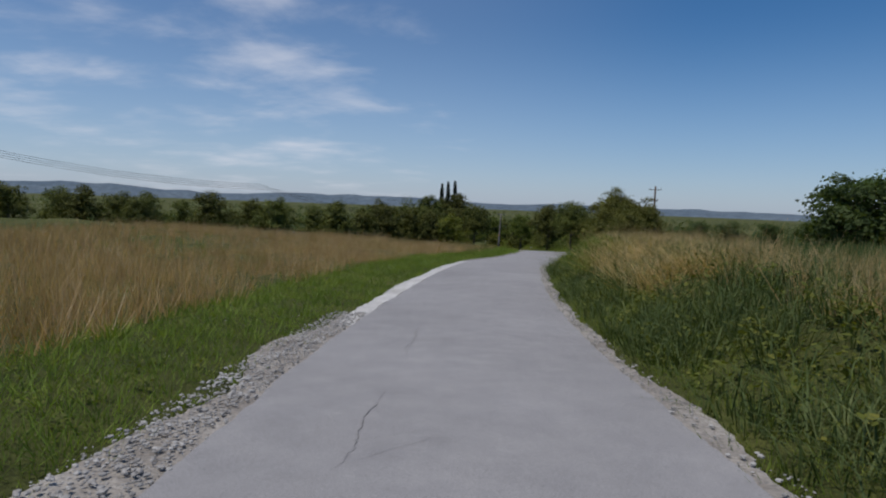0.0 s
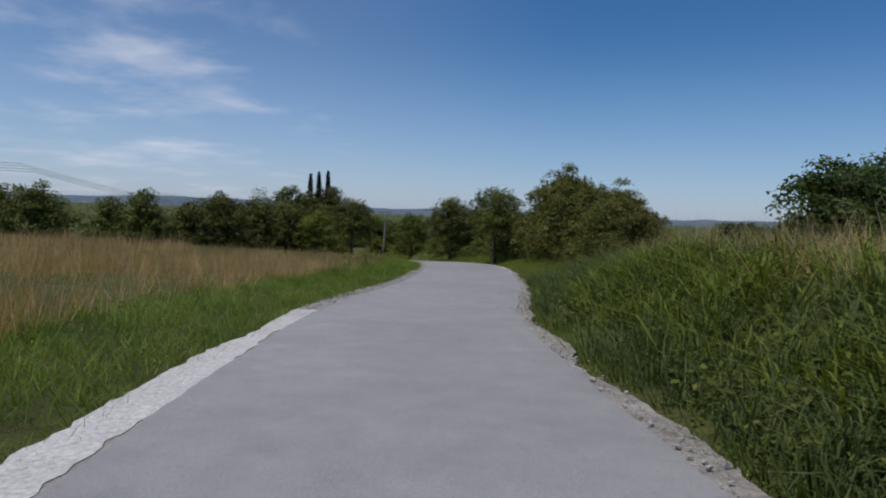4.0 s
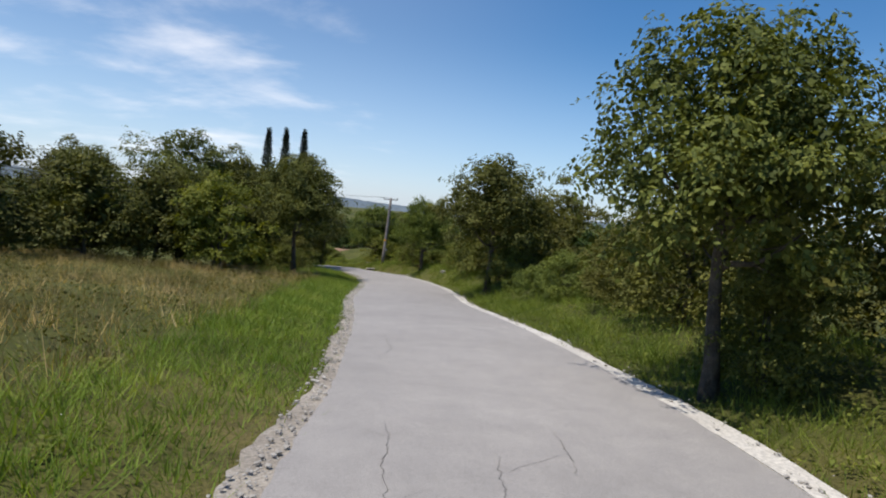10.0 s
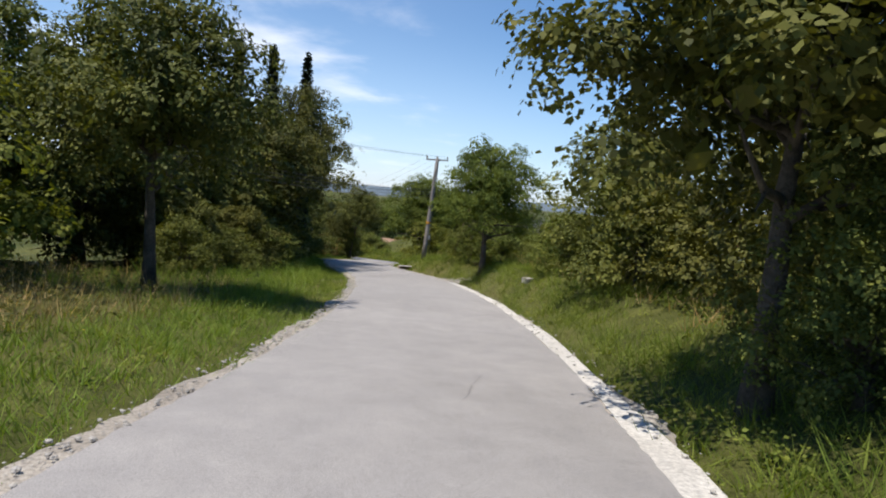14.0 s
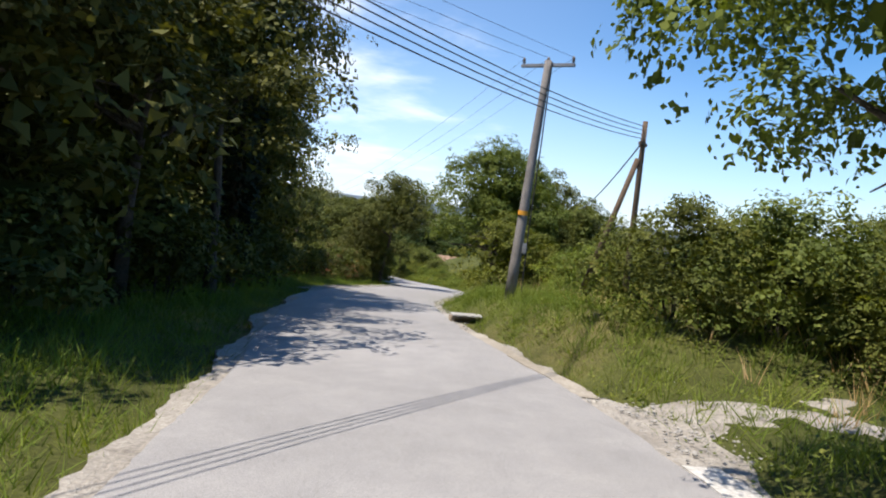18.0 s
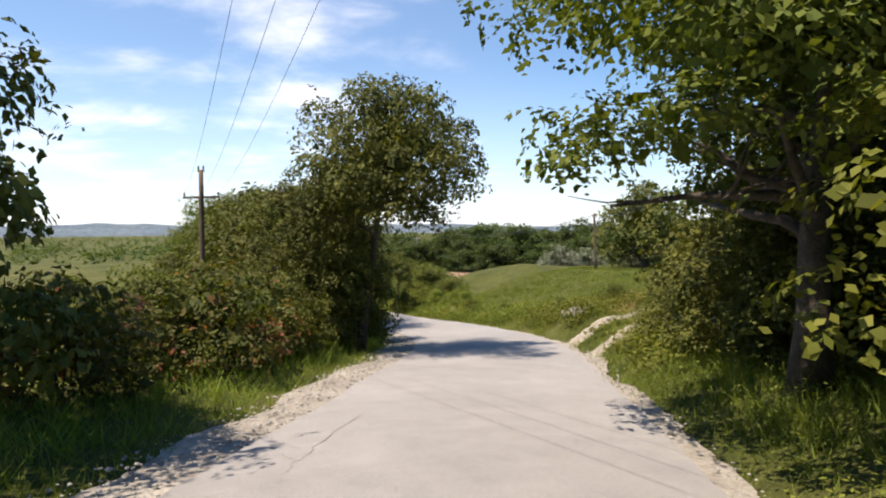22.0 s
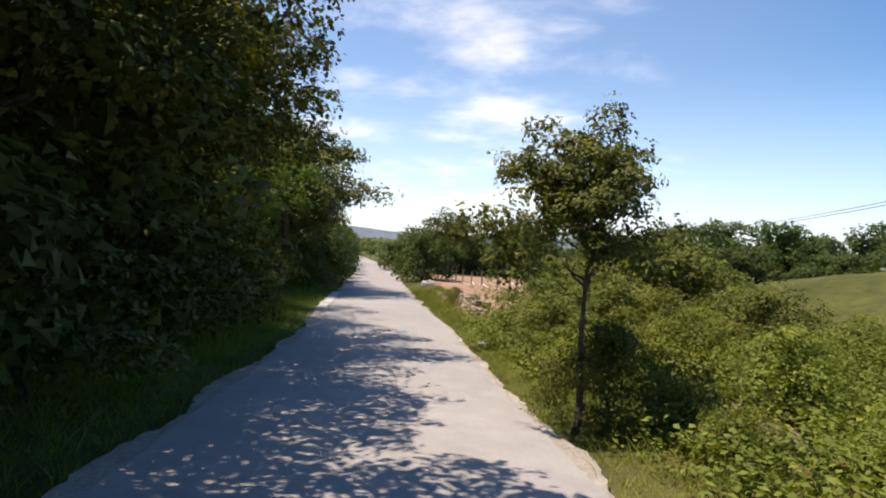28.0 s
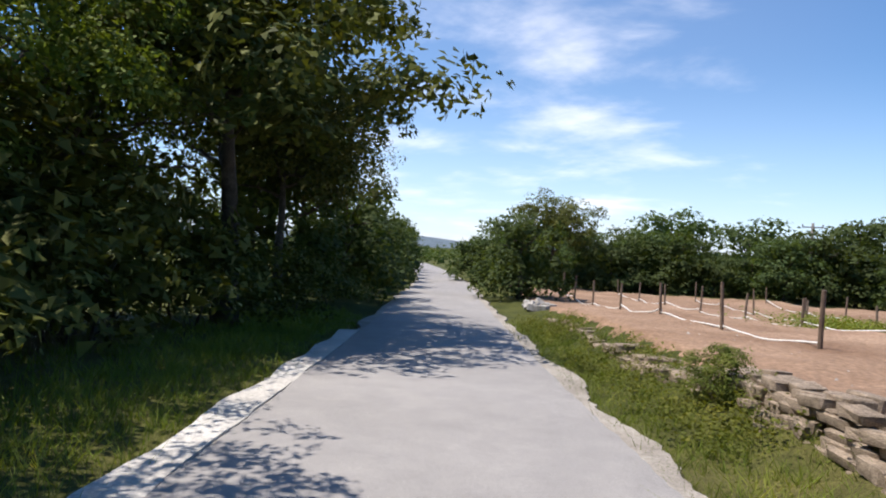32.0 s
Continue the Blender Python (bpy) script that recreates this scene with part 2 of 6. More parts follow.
METAL = surface("galvanised_steel", (0.16, 0.165, 0.17), (0.26, 0.265, 0.27), 4.0, 40, 0.5, 0.1, 0.001, 0.5)
CERAMIC = surface("insulator_ceramic", (0.16, 0.13, 0.11), (0.22, 0.18, 0.15), 5.0, 40, 0.25, 0.05, 0.001, 0.5)
HOSE = surface("pale_hose", (0.62, 0.60, 0.55), (0.75, 0.73, 0.68), 2.0, 20, 0.6, 0.1, 0.002)
# the blue of distance haze is put into the hills' base colour
HAZE_BLUE_HILL = surface("hill_haze_painted", (0.10, 0.135, 0.165), (0.14, 0.175, 0.20), 0.004, 0.03, 1.0, 0.0, 0.1, 0.0)
TAPE = surface("orange_band", (0.7, 0.30, 0.03), (0.8, 0.38, 0.05), 3.0, 40, 0.6, 0.1, 0.001)
CRACK = surface("crack_filling", (0.09, 0.086, 0.08), (0.15, 0.143, 0.133), 4.0, 60, 0.95, 0.2, 0.002)
PLASTER = surface("white_plaster", (0.70, 0.69, 0.66), (0.80, 0.79, 0.77), 0.8, 20, 0.9, 0.2, 0.004)
ROOF = surface("clay_roof", (0.32, 0.13, 0.07), (0.45, 0.2, 0.11), 0.8, 12, 0.9, 0.4, 0.02)

OAK = leafy("oak_leaf", [(0.0, (0.028, 0.037, 0.010)), (0.4, (0.078, 0.090, 0.019)), (0.75, (0.145, 0.150, 0.030)), (1.0, (0.23, 0.205, 0.048))], 0.18)
HEDGE = leafy("hedge_leaf", [(0.0, (0.038, 0.045, 0.012)), (0.45, (0.100, 0.105, 0.022)), (0.8, (0.175, 0.170, 0.037)), (1.0, (0.25, 0.19, 0.058))], 0.22)
BUSH = leafy("bush_leaf", [(0.0, (0.040, 0.054, 0.012)), (0.45, (0.108, 0.130, 0.025)), (0.8, (0.195, 0.205, 0.042)), (1.0, (0.28, 0.225, 0.062))], 0.25)
# lit copy of the oak leaf: sunlight put into brighter, yellower greens
OAK_LIT_COPY = leafy("oak_leaf_painted_sunlit", [(0.0, (0.040, 0.063, 0.011)), (0.4, (0.098, 0.143, 0.026)), (0.75, (0.172, 0.217, 0.037)), (1.0, (0.263, 0.268, 0.057))], 0.28)
YELLOW = leafy("yellow_green_leaf", [(0.0, (0.048, 0.066, 0.013)), (0.45, (0.140, 0.168, 0.029)), (0.8, (0.245, 0.258, 0.050)), (1.0, (0.35, 0.30, 0.075))])
RUSTY = leafy("rusty_leaf", [(0.0, (0.03, 0.042, 0.012)), (0.45, (0.085, 0.105, 0.026)), (0.62, (0.14, 0.12, 0.04)), (0.8, (0.34, 0.13, 0.08)), (1.0, (0.50, 0.19, 0.13))])
OLIVE = leafy("olive_leaf", [(0.0, (0.08, 0.095, 0.06)), (0.5, (0.18, 0.20, 0.14)), (1.0, (0.33, 0.35, 0.28))], 0.15)
CYPRESS = leafy("cypress_leaf", [(0.0, (0.008, 0.014, 0.007)), (0.5, (0.018, 0.03, 0.013)), (1.0, (0.04, 0.055, 0.02))], 0.05)
FAR_LEAF = leafy("far_leaf", [(0.0, (0.029, 0.049, 0.016)), (0.5, (0.065, 0.098, 0.029)), (1.0, (0.130, 0.156, 0.052))])
GREEN_BLADE = leafy("green_blade", [(0.0, (0.064, 0.098, 0.016)), (0.45, (0.148, 0.210, 0.032)), (0.84, (0.265, 0.305, 0.060)), (1.0, (0.46, 0.40, 0.16))], 0.32)
DARK_BLADE = leafy("dark_green_blade", [(0.0, (0.026, 0.044, 0.010)), (0.5, (0.084, 0.112, 0.034)), (0.85, (0.168, 0.186, 0.068)), (1.0, (0.36, 0.30, 0.15))], 0.25)
GOLD_BLADE = leafy("golden_blade", [(0.0, (0.17, 0.12, 0.045)), (0.3, (0.43, 0.28, 0.125)), (0.7, (0.62, 0.45, 0.25)), (1.0, (0.75, 0.60, 0.40))], 0.3)
HAY_BLADE = leafy("dull_hay_blade", [(0.0, (0.07, 0.072, 0.025)), (0.4, (0.165, 0.14, 0.06)), (0.75, (0.26, 0.205, 0.105)), (1.0, (0.40, 0.33, 0.20))], 0.25)
HERB = leafy("herb_leaf", [(0.0, (0.055, 0.075, 0.014)), (0.5, (0.135, 0.160, 0.028)), (1.0, (0.25, 0.24, 0.048))], 0.3)
FLOWER = leafy("white_flower", [(0.0, (0.55, 0.55, 0.45)), (1.0, (0.8, 0.8, 0.72))], 0.2)
YFLOWER = leafy("yellow_flower", [(0.0, (0.42, 0.28, 0.02)), (1.0, (0.7, 0.5, 0.06))], 0.2)

# ---- the road's line ----
BENDS = [(-0.86, -27.01, 1.20), (-0.12, -9.01, 0.37), (0.25, -0.01, -0.05), (0.43, 9.00, -0.51), (1.11, 17.99, -0.91), (2.20, 26.94, -1.22), (3.67, 35.83, -1.61), (6.36, 44.51, -2.01),
         (8.56, 53.22, -2.30), (9.95, 62.12, -2.72), (10.31, 71.10, -3.33), (10.24, 80.10, -4.08), (10.69, 89.10, -4.73), (10.50, 98.21, -5.42), (9.44, 107.14, -6.10), (7.30, 115.90, -6.81),
         (5.91, 124.80, -7.55), (6.25, 133.80, -8.44), (6.45, 142.91, -9.34), (4.55, 151.78, -10.25), (0.95, 159.98, -11.03), (-2.85, 168.14, -11.60), (-6.58, 176.40, -12.04), (-10.71, 184.40, -12.38),
         (-14.71, 192.45, -12.70), (-22.67, 208.57, -13.11), (-35.26, 233.43, -13.38), (-61.41, 276.40, -13.68), (-99.62, 330.26, -14.00)]


def road_line():
    p = np.array(BENDS)
    q = np.vstack([2 * p[0] - p[1], p, 2 * p[-1] - p[-2]])
    pts = []
    for i in range(1, len(q) - 2):
        a, b, c, d = q[i - 1], q[i], q[i + 1], q[i + 2]
        n = max(4, int(np.linalg.norm((c - b)[:2]) / 0.5))
        u = (np.arange(n) / n)[:, None]
        pts.append(0.5 * (2 * b + (c - a) * u + (2 * a - 5 * b + 4 * c - d) * u ** 2 + (3 * b - a - 3 * c + d) * u ** 3))
    return np.vstack(pts + [q[-2:-1]])


LINE = road_line()
_st = np.r_[0, np.cumsum(np.hypot(*np.diff(LINE[:, :2], axis=0).T))]
STA = _st - np.interp(0.0, LINE[:, 1], _st)      # station 0 where the drive begins
_t = np.gradient(LINE[:, :2], axis=0)
TAN = _t / np.linalg.norm(_t, axis=1)[:, None]
HALF = 2.06


def table(s, *pairs):
    return np.interp(s, [p[0] for p in pairs], [p[1] for p in pairs])


def wave(x, y, scale, seed=0):
    """Cheap smooth noise, about -1 to 1."""
    x, y = np.asarray(x) / scale, np.asarray(y) / scale
    return (np.sin(1.7 * x + 2.3 * y + seed) + np.sin(-2.9 * x + 1.1 * y + 1.3 * seed + 1) + np.sin(3.7 * x + 3.1 * y + 2.1 * seed) * 0.6 + np.sin(6.1 * x - 5.3 * y + seed * 0.7) * 0.4) / 2.2


def station(x, y):
    """Station along the road and offset to its right, for arrays of places."""
    x, y = np.ravel(x), np.ravel(y)
    s, n = np.empty(len(x)), np.empty(len(x))
    for a in range(0, len(x), 4000):
        dx = x[a:a + 4000, None] - LINE[None, :, 0]
        dy = y[a:a + 4000, None] - LINE[None, :, 1]
        k = (dx * dx + dy * dy).argmin(1)
        r = np.arange(len(k))
        tx, ty = TAN[k, 0], TAN[k, 1]
        s[a:a + 4000] = STA[k] + np.clip(dx[r, k] * tx + dy[r, k] * ty, -0.4, 0.4)
        n[a:a + 4000] = np.sign(dx[r, k] * ty - dy[r, k] * tx) * np.hypot(dx[r, k], dy[r, k])
    return s, n


def road_z(s):
    return np.interp(s, STA, LINE[:, 2])


def step(x, a, b):
    u = np.clip((x - a) / (b - a), 0, 1)
    return u * u * (3 - 2 * u)


def profile(s, n, x, y):
    """The land's height, from its place beside the road."""
    z = road_z(s)
    bank = table(s, (-20, 0.5), (8, 0.95), (18, 1.3), (38, 1.4), (46, 0.8), (52, 0.5), (66, 0.6), (80, 0.6), (88, 0.8), (96, 0.9), (104, 1.05), (106.5, 1.0), (108.2, 0.15), (110.4, 0.15), (112.5, 0.9), (120, 0.85), (130, 0.5), (138, 0.35), (146, 0.6), (152, 0.6), (157, 0.4), (161, 0.22), (166, 0.12), (180, 0.15), (200, 0.2), (400, 0.2))
    slope = table(s, (-20, 0.02), (30, -0.01), (60, 0.0), (100, 0.02), (140, 0.10), (151, 0.075), (160, 0.02), (170, -0.02), (190, -0.01), (400, 0.0))
    right = np.clip(n, 0, None)
    b0 = table(s, (-20, 0.6), (92, 0.6), (102, 0.3), (110, 0.25), (150, 0.25), (158, 0.6))
    b1 = table(s, (-20, 3.4), (92, 3.4), (102, 1.6), (110, 1.9), (150, 1.9), (158, 3.4))
    z = z + bank * step(right, HALF + b0, HALF + b1) + slope * np.clip(right - 5, 0, 25)
    left = np.clip(-n, 0, None)
    fall = table(s, (0, 0.0), (90, 0.0), (125, -0.10), (170, -0.12), (220, -0.04))
    rise = table(s, (0, 0.0), (40, 0.02), (90, 0.015), (120, 0.0))
    z = z + rise * np.clip(left - 4, 0, 30) + fall * np.clip(left - 9, 0, 40) + 0.10 * step(left, 3.0, 4.5) - 0.06 * step(np.abs(n), HALF, HALF + 0.5)
    d = np.abs(n)
    z = z + step(d, 3, 8) * 0.10 * wave(x, y, 3.1, 1) + step(d, 8, 25) * 0.35 * wave(x, y, 17.0, 2)
    z = z - 0.10 * (1 - step(d, HALF + 0.5, HALF + 1.2))
    z = z + 2.3 * step(right, 9, 21) * step(s, 148, 172) * (1 - step(s, 181, 200))
    z = z + 0.45 * np.exp(-((x - 9.0) ** 2 + (y - 146.4) ** 2) / 1.6) * step(right, HALF + 0.1, HALF + 0.8)
    # the vineyard lies level with the top of its wall
    z = z + 0.40 * step(right, 3.8, 4.15) * step(s, 179, 184) * (1 - step(s, 200, 216))
    far = step(np.hypot(x, y - 90), 150, 500)
    return z * (1 - far) + far * (-22.0)


# a fine lattice of the land near the road, for looking up places
GX, GY = np.arange(-75, 80.1, 0.5), np.arange(-30, 265.1, 0.5)
_gx, _gy = np.meshgrid(GX, GY, indexing="ij")
_gs, _gn = station(_gx, _gy)
G_S, G_N = _gs.reshape(_gx.shape), _gn.reshape(_gx.shape)
G_Z = profile(G_S, G_N, _gx, _gy)


def lookup(grid, x, y):
    u = np.clip((np.asarray(x, float) - GX[0]) / 0.5, 0, len(GX) - 1.001)
    v = np.clip((np.asarray(y, float) - GY[0]) / 0.5, 0, len(GY) - 1.001)
    i, j = u.astype(int), v.astype(int)
    u, v = u - i, v - j
    return grid[i, j] * (1 - u) * (1 - v) + grid[i + 1, j] * u * (1 - v) + grid[i, j + 1] * (1 - u) * v + grid[i + 1, j + 1] * u * v


def land(x, y):
    x, y = np.asarray(x, float), np.asarray(y, float)
    inside = (x > GX[0]) & (x < GX[-1]) & (y > GY[0]) & (y < GY[-1])
    if np.all(inside):
        return lookup(G_Z, x, y)
    s, n = station(x, y)
    return profile(s.reshape(x.shape), n.reshape(x.shape), x, y)


def beside(s, n):
    """The place at a station and offset."""
    s = np.asarray(s, float)
    tx, ty = np.interp(s, STA, TAN[:, 0]), np.interp(s, STA, TAN[:, 1])
    return np.interp(s, STA, LINE[:, 0]) + n * ty, np.interp(s, STA, LINE[:, 1]) - n * tx


# ---- mesh helpers ----
def mesh_object(name, verts, faces, mat, parent=None, label="", smooth=False):
    me = bpy.data.meshes.new(name)
    me.from_pydata(verts if isinstance(verts, list) else np.asarray(verts).tolist(), [], faces if isinstance(faces, list) else np.asarray(faces).tolist())
    me.materials.append(mat)
    if smooth:
        me.shade_smooth()
    ob = new(name, me)
    if parent:
        ob.parent = parent
    if label:
        tagged(ob, label)
    return ob


def quick_mesh(name, verts, quads, mat):
    """A mesh of many quads from arrays."""
    verts, quads = np.asarray(verts, np.float32), np.asarray(quads, np.int32)
    me = bpy.data.meshes.new(name)
    k = quads.shape[1]
    me.vertices.add(len(verts))
    me.vertices.foreach_set("co", verts.ravel())
    me.loops.add(quads.size)
    me.loops.foreach_set("vertex_index", quads.ravel())
    me.polygons.add(len(quads))
    me.polygons.foreach_set("loop_start", np.arange(0, quads.size, k, dtype=np.int32))
    me.update(calc_edges=True)
    me.materials.append(mat)
    return me


def part(name, bm, mat, parent, label=""):
    me = bpy.data.meshes.new(name)
    bm.to_mesh(me)
    bm.free()
    me.materials.append(mat)
    ob = new(name, me)
    ob.parent = parent
    if label:
        tagged(ob, label)
    return ob


def thing(name, x, y, z, label, category, group="", rz=0.0, scale=(1, 1, 1), tilt=(0, 0)):
    e = new(name)
    e.matrix_basis = Matrix.LocRotScale((x, y, z), Euler((tilt[0], tilt[1], rz)), scale)
    return tagged(e, label, category, group)


def tube(points, radii, sides=8, cap=True):
    """Vertices and quads of a tapered tube along points."""
    pts = np.asarray(points, float)
    n = len(pts)
    d = np.gradient(pts, axis=0)
    d /= np.linalg.norm(d, axis=1)[:, None] + 1e-9
    ref = np.where(np.abs(d[:, 2:3]) < 0.9, np.array([[0, 0, 1.0]]), np.array([[1.0, 0, 0]]))
    u = np.cross(d, ref)
    u /= np.linalg.norm(u, axis=1)[:, None] + 1e-9
    v = np.cross(d, u)
    a = np.arange(sides) / sides * 2 * np.pi
    r = np.broadcast_to(np.asarray(radii, float), (n,))
    ring = pts[:, None, :] + r[:, None, None] * (np.cos(a)[None, :, None] * u[:, None, :] + np.sin(a)[None, :, None] * v[:, None, :])
    verts = ring.reshape(-1, 3)
    f = []
    for i in range(n - 1):
        for j in range(sides):
            k = (j + 1) % sides
            f.append((i * sides + j, i * sides + k, (i + 1) * sides + k, (i + 1) * sides + j))
    if cap:
        f.append(tuple(range(sides))[::-1])
        f.append(tuple((n - 1) * sides + j for j in range(sides)))
    return verts, f


def joined(pieces):
    vs, fs, k = [], [], 0
    for v, f in pieces:
        vs.append(np.asarray(v))
        fs += [tuple(i + k for i in q) for q in f]
        k += len(v)
    return np.vstack(vs), fs


def box_bm(sx, sy, sz, bevel=0.01, at=(0, 0, 0)):
    bm = bmesh.new()
    bmesh.ops.create_cube(bm, size=1.0)
    bmesh.ops.scale(bm, vec=(sx, sy, sz), verts=bm.verts)
    if bevel:
        bmesh.ops.bevel(bm, geom=bm.edges[:], offset=bevel, segments=2, affect="EDGES")
    bmesh.ops.translate(bm, vec=at, verts=bm.verts)
    return bm


# ---- the land and the road ----
def build_ground():
    def axis(lo, hi, stp, reach):
        core = np.arange(lo, hi + 0.01, stp)
        g = np.cumsum(stp * 1.22 ** np.arange(1, 36))
        g = g[g < reach]
        return np.r_[lo - g[::-1], core, hi + g]
    xs, ys = axis(-40, 45, 0.7, 4400), axis(-12, 225, 0.7, 4400)
    X, Y = np.meshgrid(xs, ys, indexing="ij")
    s, n = station(X, Y)
    Z = profile(s, n, X.ravel(), Y.ravel())
    v = np.stack([X.ravel(), Y.ravel(), Z], 1)
    ny = len(ys)
    i, j = np.meshgrid(np.arange(len(xs) - 1), np.arange(ny - 1), indexing="ij")
    a = (i * ny + j).ravel()
    me = quick_mesh("ground", v, np.stack([a, a + ny, a + ny + 1, a + 1], 1), TURF)
    me.shade_smooth()
    tagged(new("ground", me), "grassy rolling land with meadows beside the lane", "ground", kind="structure")


def ribbon(name, s0, s1, inner, outer, lift, mat, stp=0.35, cols=4, rough=0.0, thick=0.05, seed=0):
    """A strip laid along the road between two offsets, with skirts at its sides."""
    ss = np.arange(s0, s1 + 0.01, stp)
    fi = inner(ss) if callable(inner) else np.full(len(ss), float(inner))
    fo = outer(ss) if callable(outer) else np.full(len(ss), float(outer))
    rng = np.random.RandomState(seed + 5)
    if rough:
        fi = fi + 0.6 * rng.uniform(-rough, rough, len(ss)) + rough * wave(ss, ss * 0.3, 1.9, seed)
        fo = fo + 0.6 * rng.uniform(-rough, rough, len(ss)) + rough * wave(ss, ss * 0.3, 1.7, seed + 3)
    rows = []
    for c in range(cols + 1):
        n = fi + (fo - fi) * c / cols
        x, y = beside(ss, n)
        z = road_z(ss) + lift - 0.025 * (np.abs(n) / HALF) ** 2
        rows.append(np.stack([x, y, z], 1))
    lo, hi = rows[0] - [0, 0, thick], rows[-1] - [0, 0, thick]
    rows = [lo] + rows + [hi]
    v = np.stack(rows, 1).reshape(-1, 3)
    w = len(rows)
    i, j = np.meshgrid(np.arange(len(ss) - 1), np.arange(w - 1), indexing="ij")
    a = (i * w + j).ravel()
    me = quick_mesh(name, v, np.stack([a, a + 1, a + w + 1, a + w], 1), mat)
    me.shade_flat()
    return new(name, me)


build_ground()
road = ribbon("road", -25, 330, -HALF, HALF, 0.03, ASPHALT, stp=0.14, cols=8, rough=0.03, thick=0.10)
tagged(road, "narrow worn light grey asphalt lane", "road", kind="structure")


# ---- plants ----
def leaf_cloud(rng, centres, spread, per, size, out_from, flat=0.75, up=0.5, corners=4):
    """Many small folded leaves in clumps round the given centres."""
    c = np.repeat(centres, per, axis=0)
    sp = np.repeat(np.broadcast_to(spread, (len(centres),)), per)
    q = rng.normal(0, 1, (len(c), 3))
    q *= (rng.uniform(0, 1, len(c)) ** 0.45 * 1.75 / np.linalg.norm(q, axis=1))[:, None]
    p = c + q * sp[:, None] * [1, 1, flat]
    nrm = (p - out_from) / (np.linalg.norm(p - out_from, axis=1)[:, None] + 1e-6) * 0.6 + [0, 0, up] + rng.normal(0, 0.5, p.shape)
    nrm /= np.linalg.norm(nrm, axis=1)[:, None]
    return leaf_quads(rng, p, nrm, size, corners)


def leaf_quads(rng, p, nrm, size, corners=4):
    """Leaf blades at the places p, facing nrm."""
    a = np.cross(nrm, rng.normal(0, 1, p.shape))
    a /= np.linalg.norm(a, axis=1)[:, None] + 1e-6
    b = np.cross(nrm, a)
    ln = size * rng.uniform(0.6, 1.35, len(p))[:, None]
    wd = ln * rng.uniform(0.5, 0.8, len(p))[:, None]
    if corners == 3:
        v = np.stack([p - a * ln * 0.5, p + b * wd * 0.6 + nrm * wd * 0.12, p + a * ln * 0.4 - b * wd * 0.3], 1)
    else:
        v = np.stack([p - a * ln * 0.5, p + b * wd * 0.5 + nrm * wd * 0.12 + a * ln * 0.08, p + a * ln * 0.5, p - b * wd * 0.5 + nrm * wd * 0.12 + a * ln * 0.08], 1)
    return v.reshape(-1, 3)


def quads_for(v, corners=4):
    return np.arange(len(v)).reshape(-1, corners)


def limb(rng, start, d, length, r0, bends=5, wob=0.18, lift=0.15):
    pts, p, d = [np.array(start, float)], np.array(start, float), np.array(d, float)
    for _ in range(bends):
        d = d + rng.normal(0, wob, 3) + [0, 0, lift * 0.3]
        d /= np.linalg.norm(d)
        p = p + d * length / bends
        pts.append(p.copy())
    return np.array(pts), np.linspace(r0, r0 * 0.25, bends + 1)


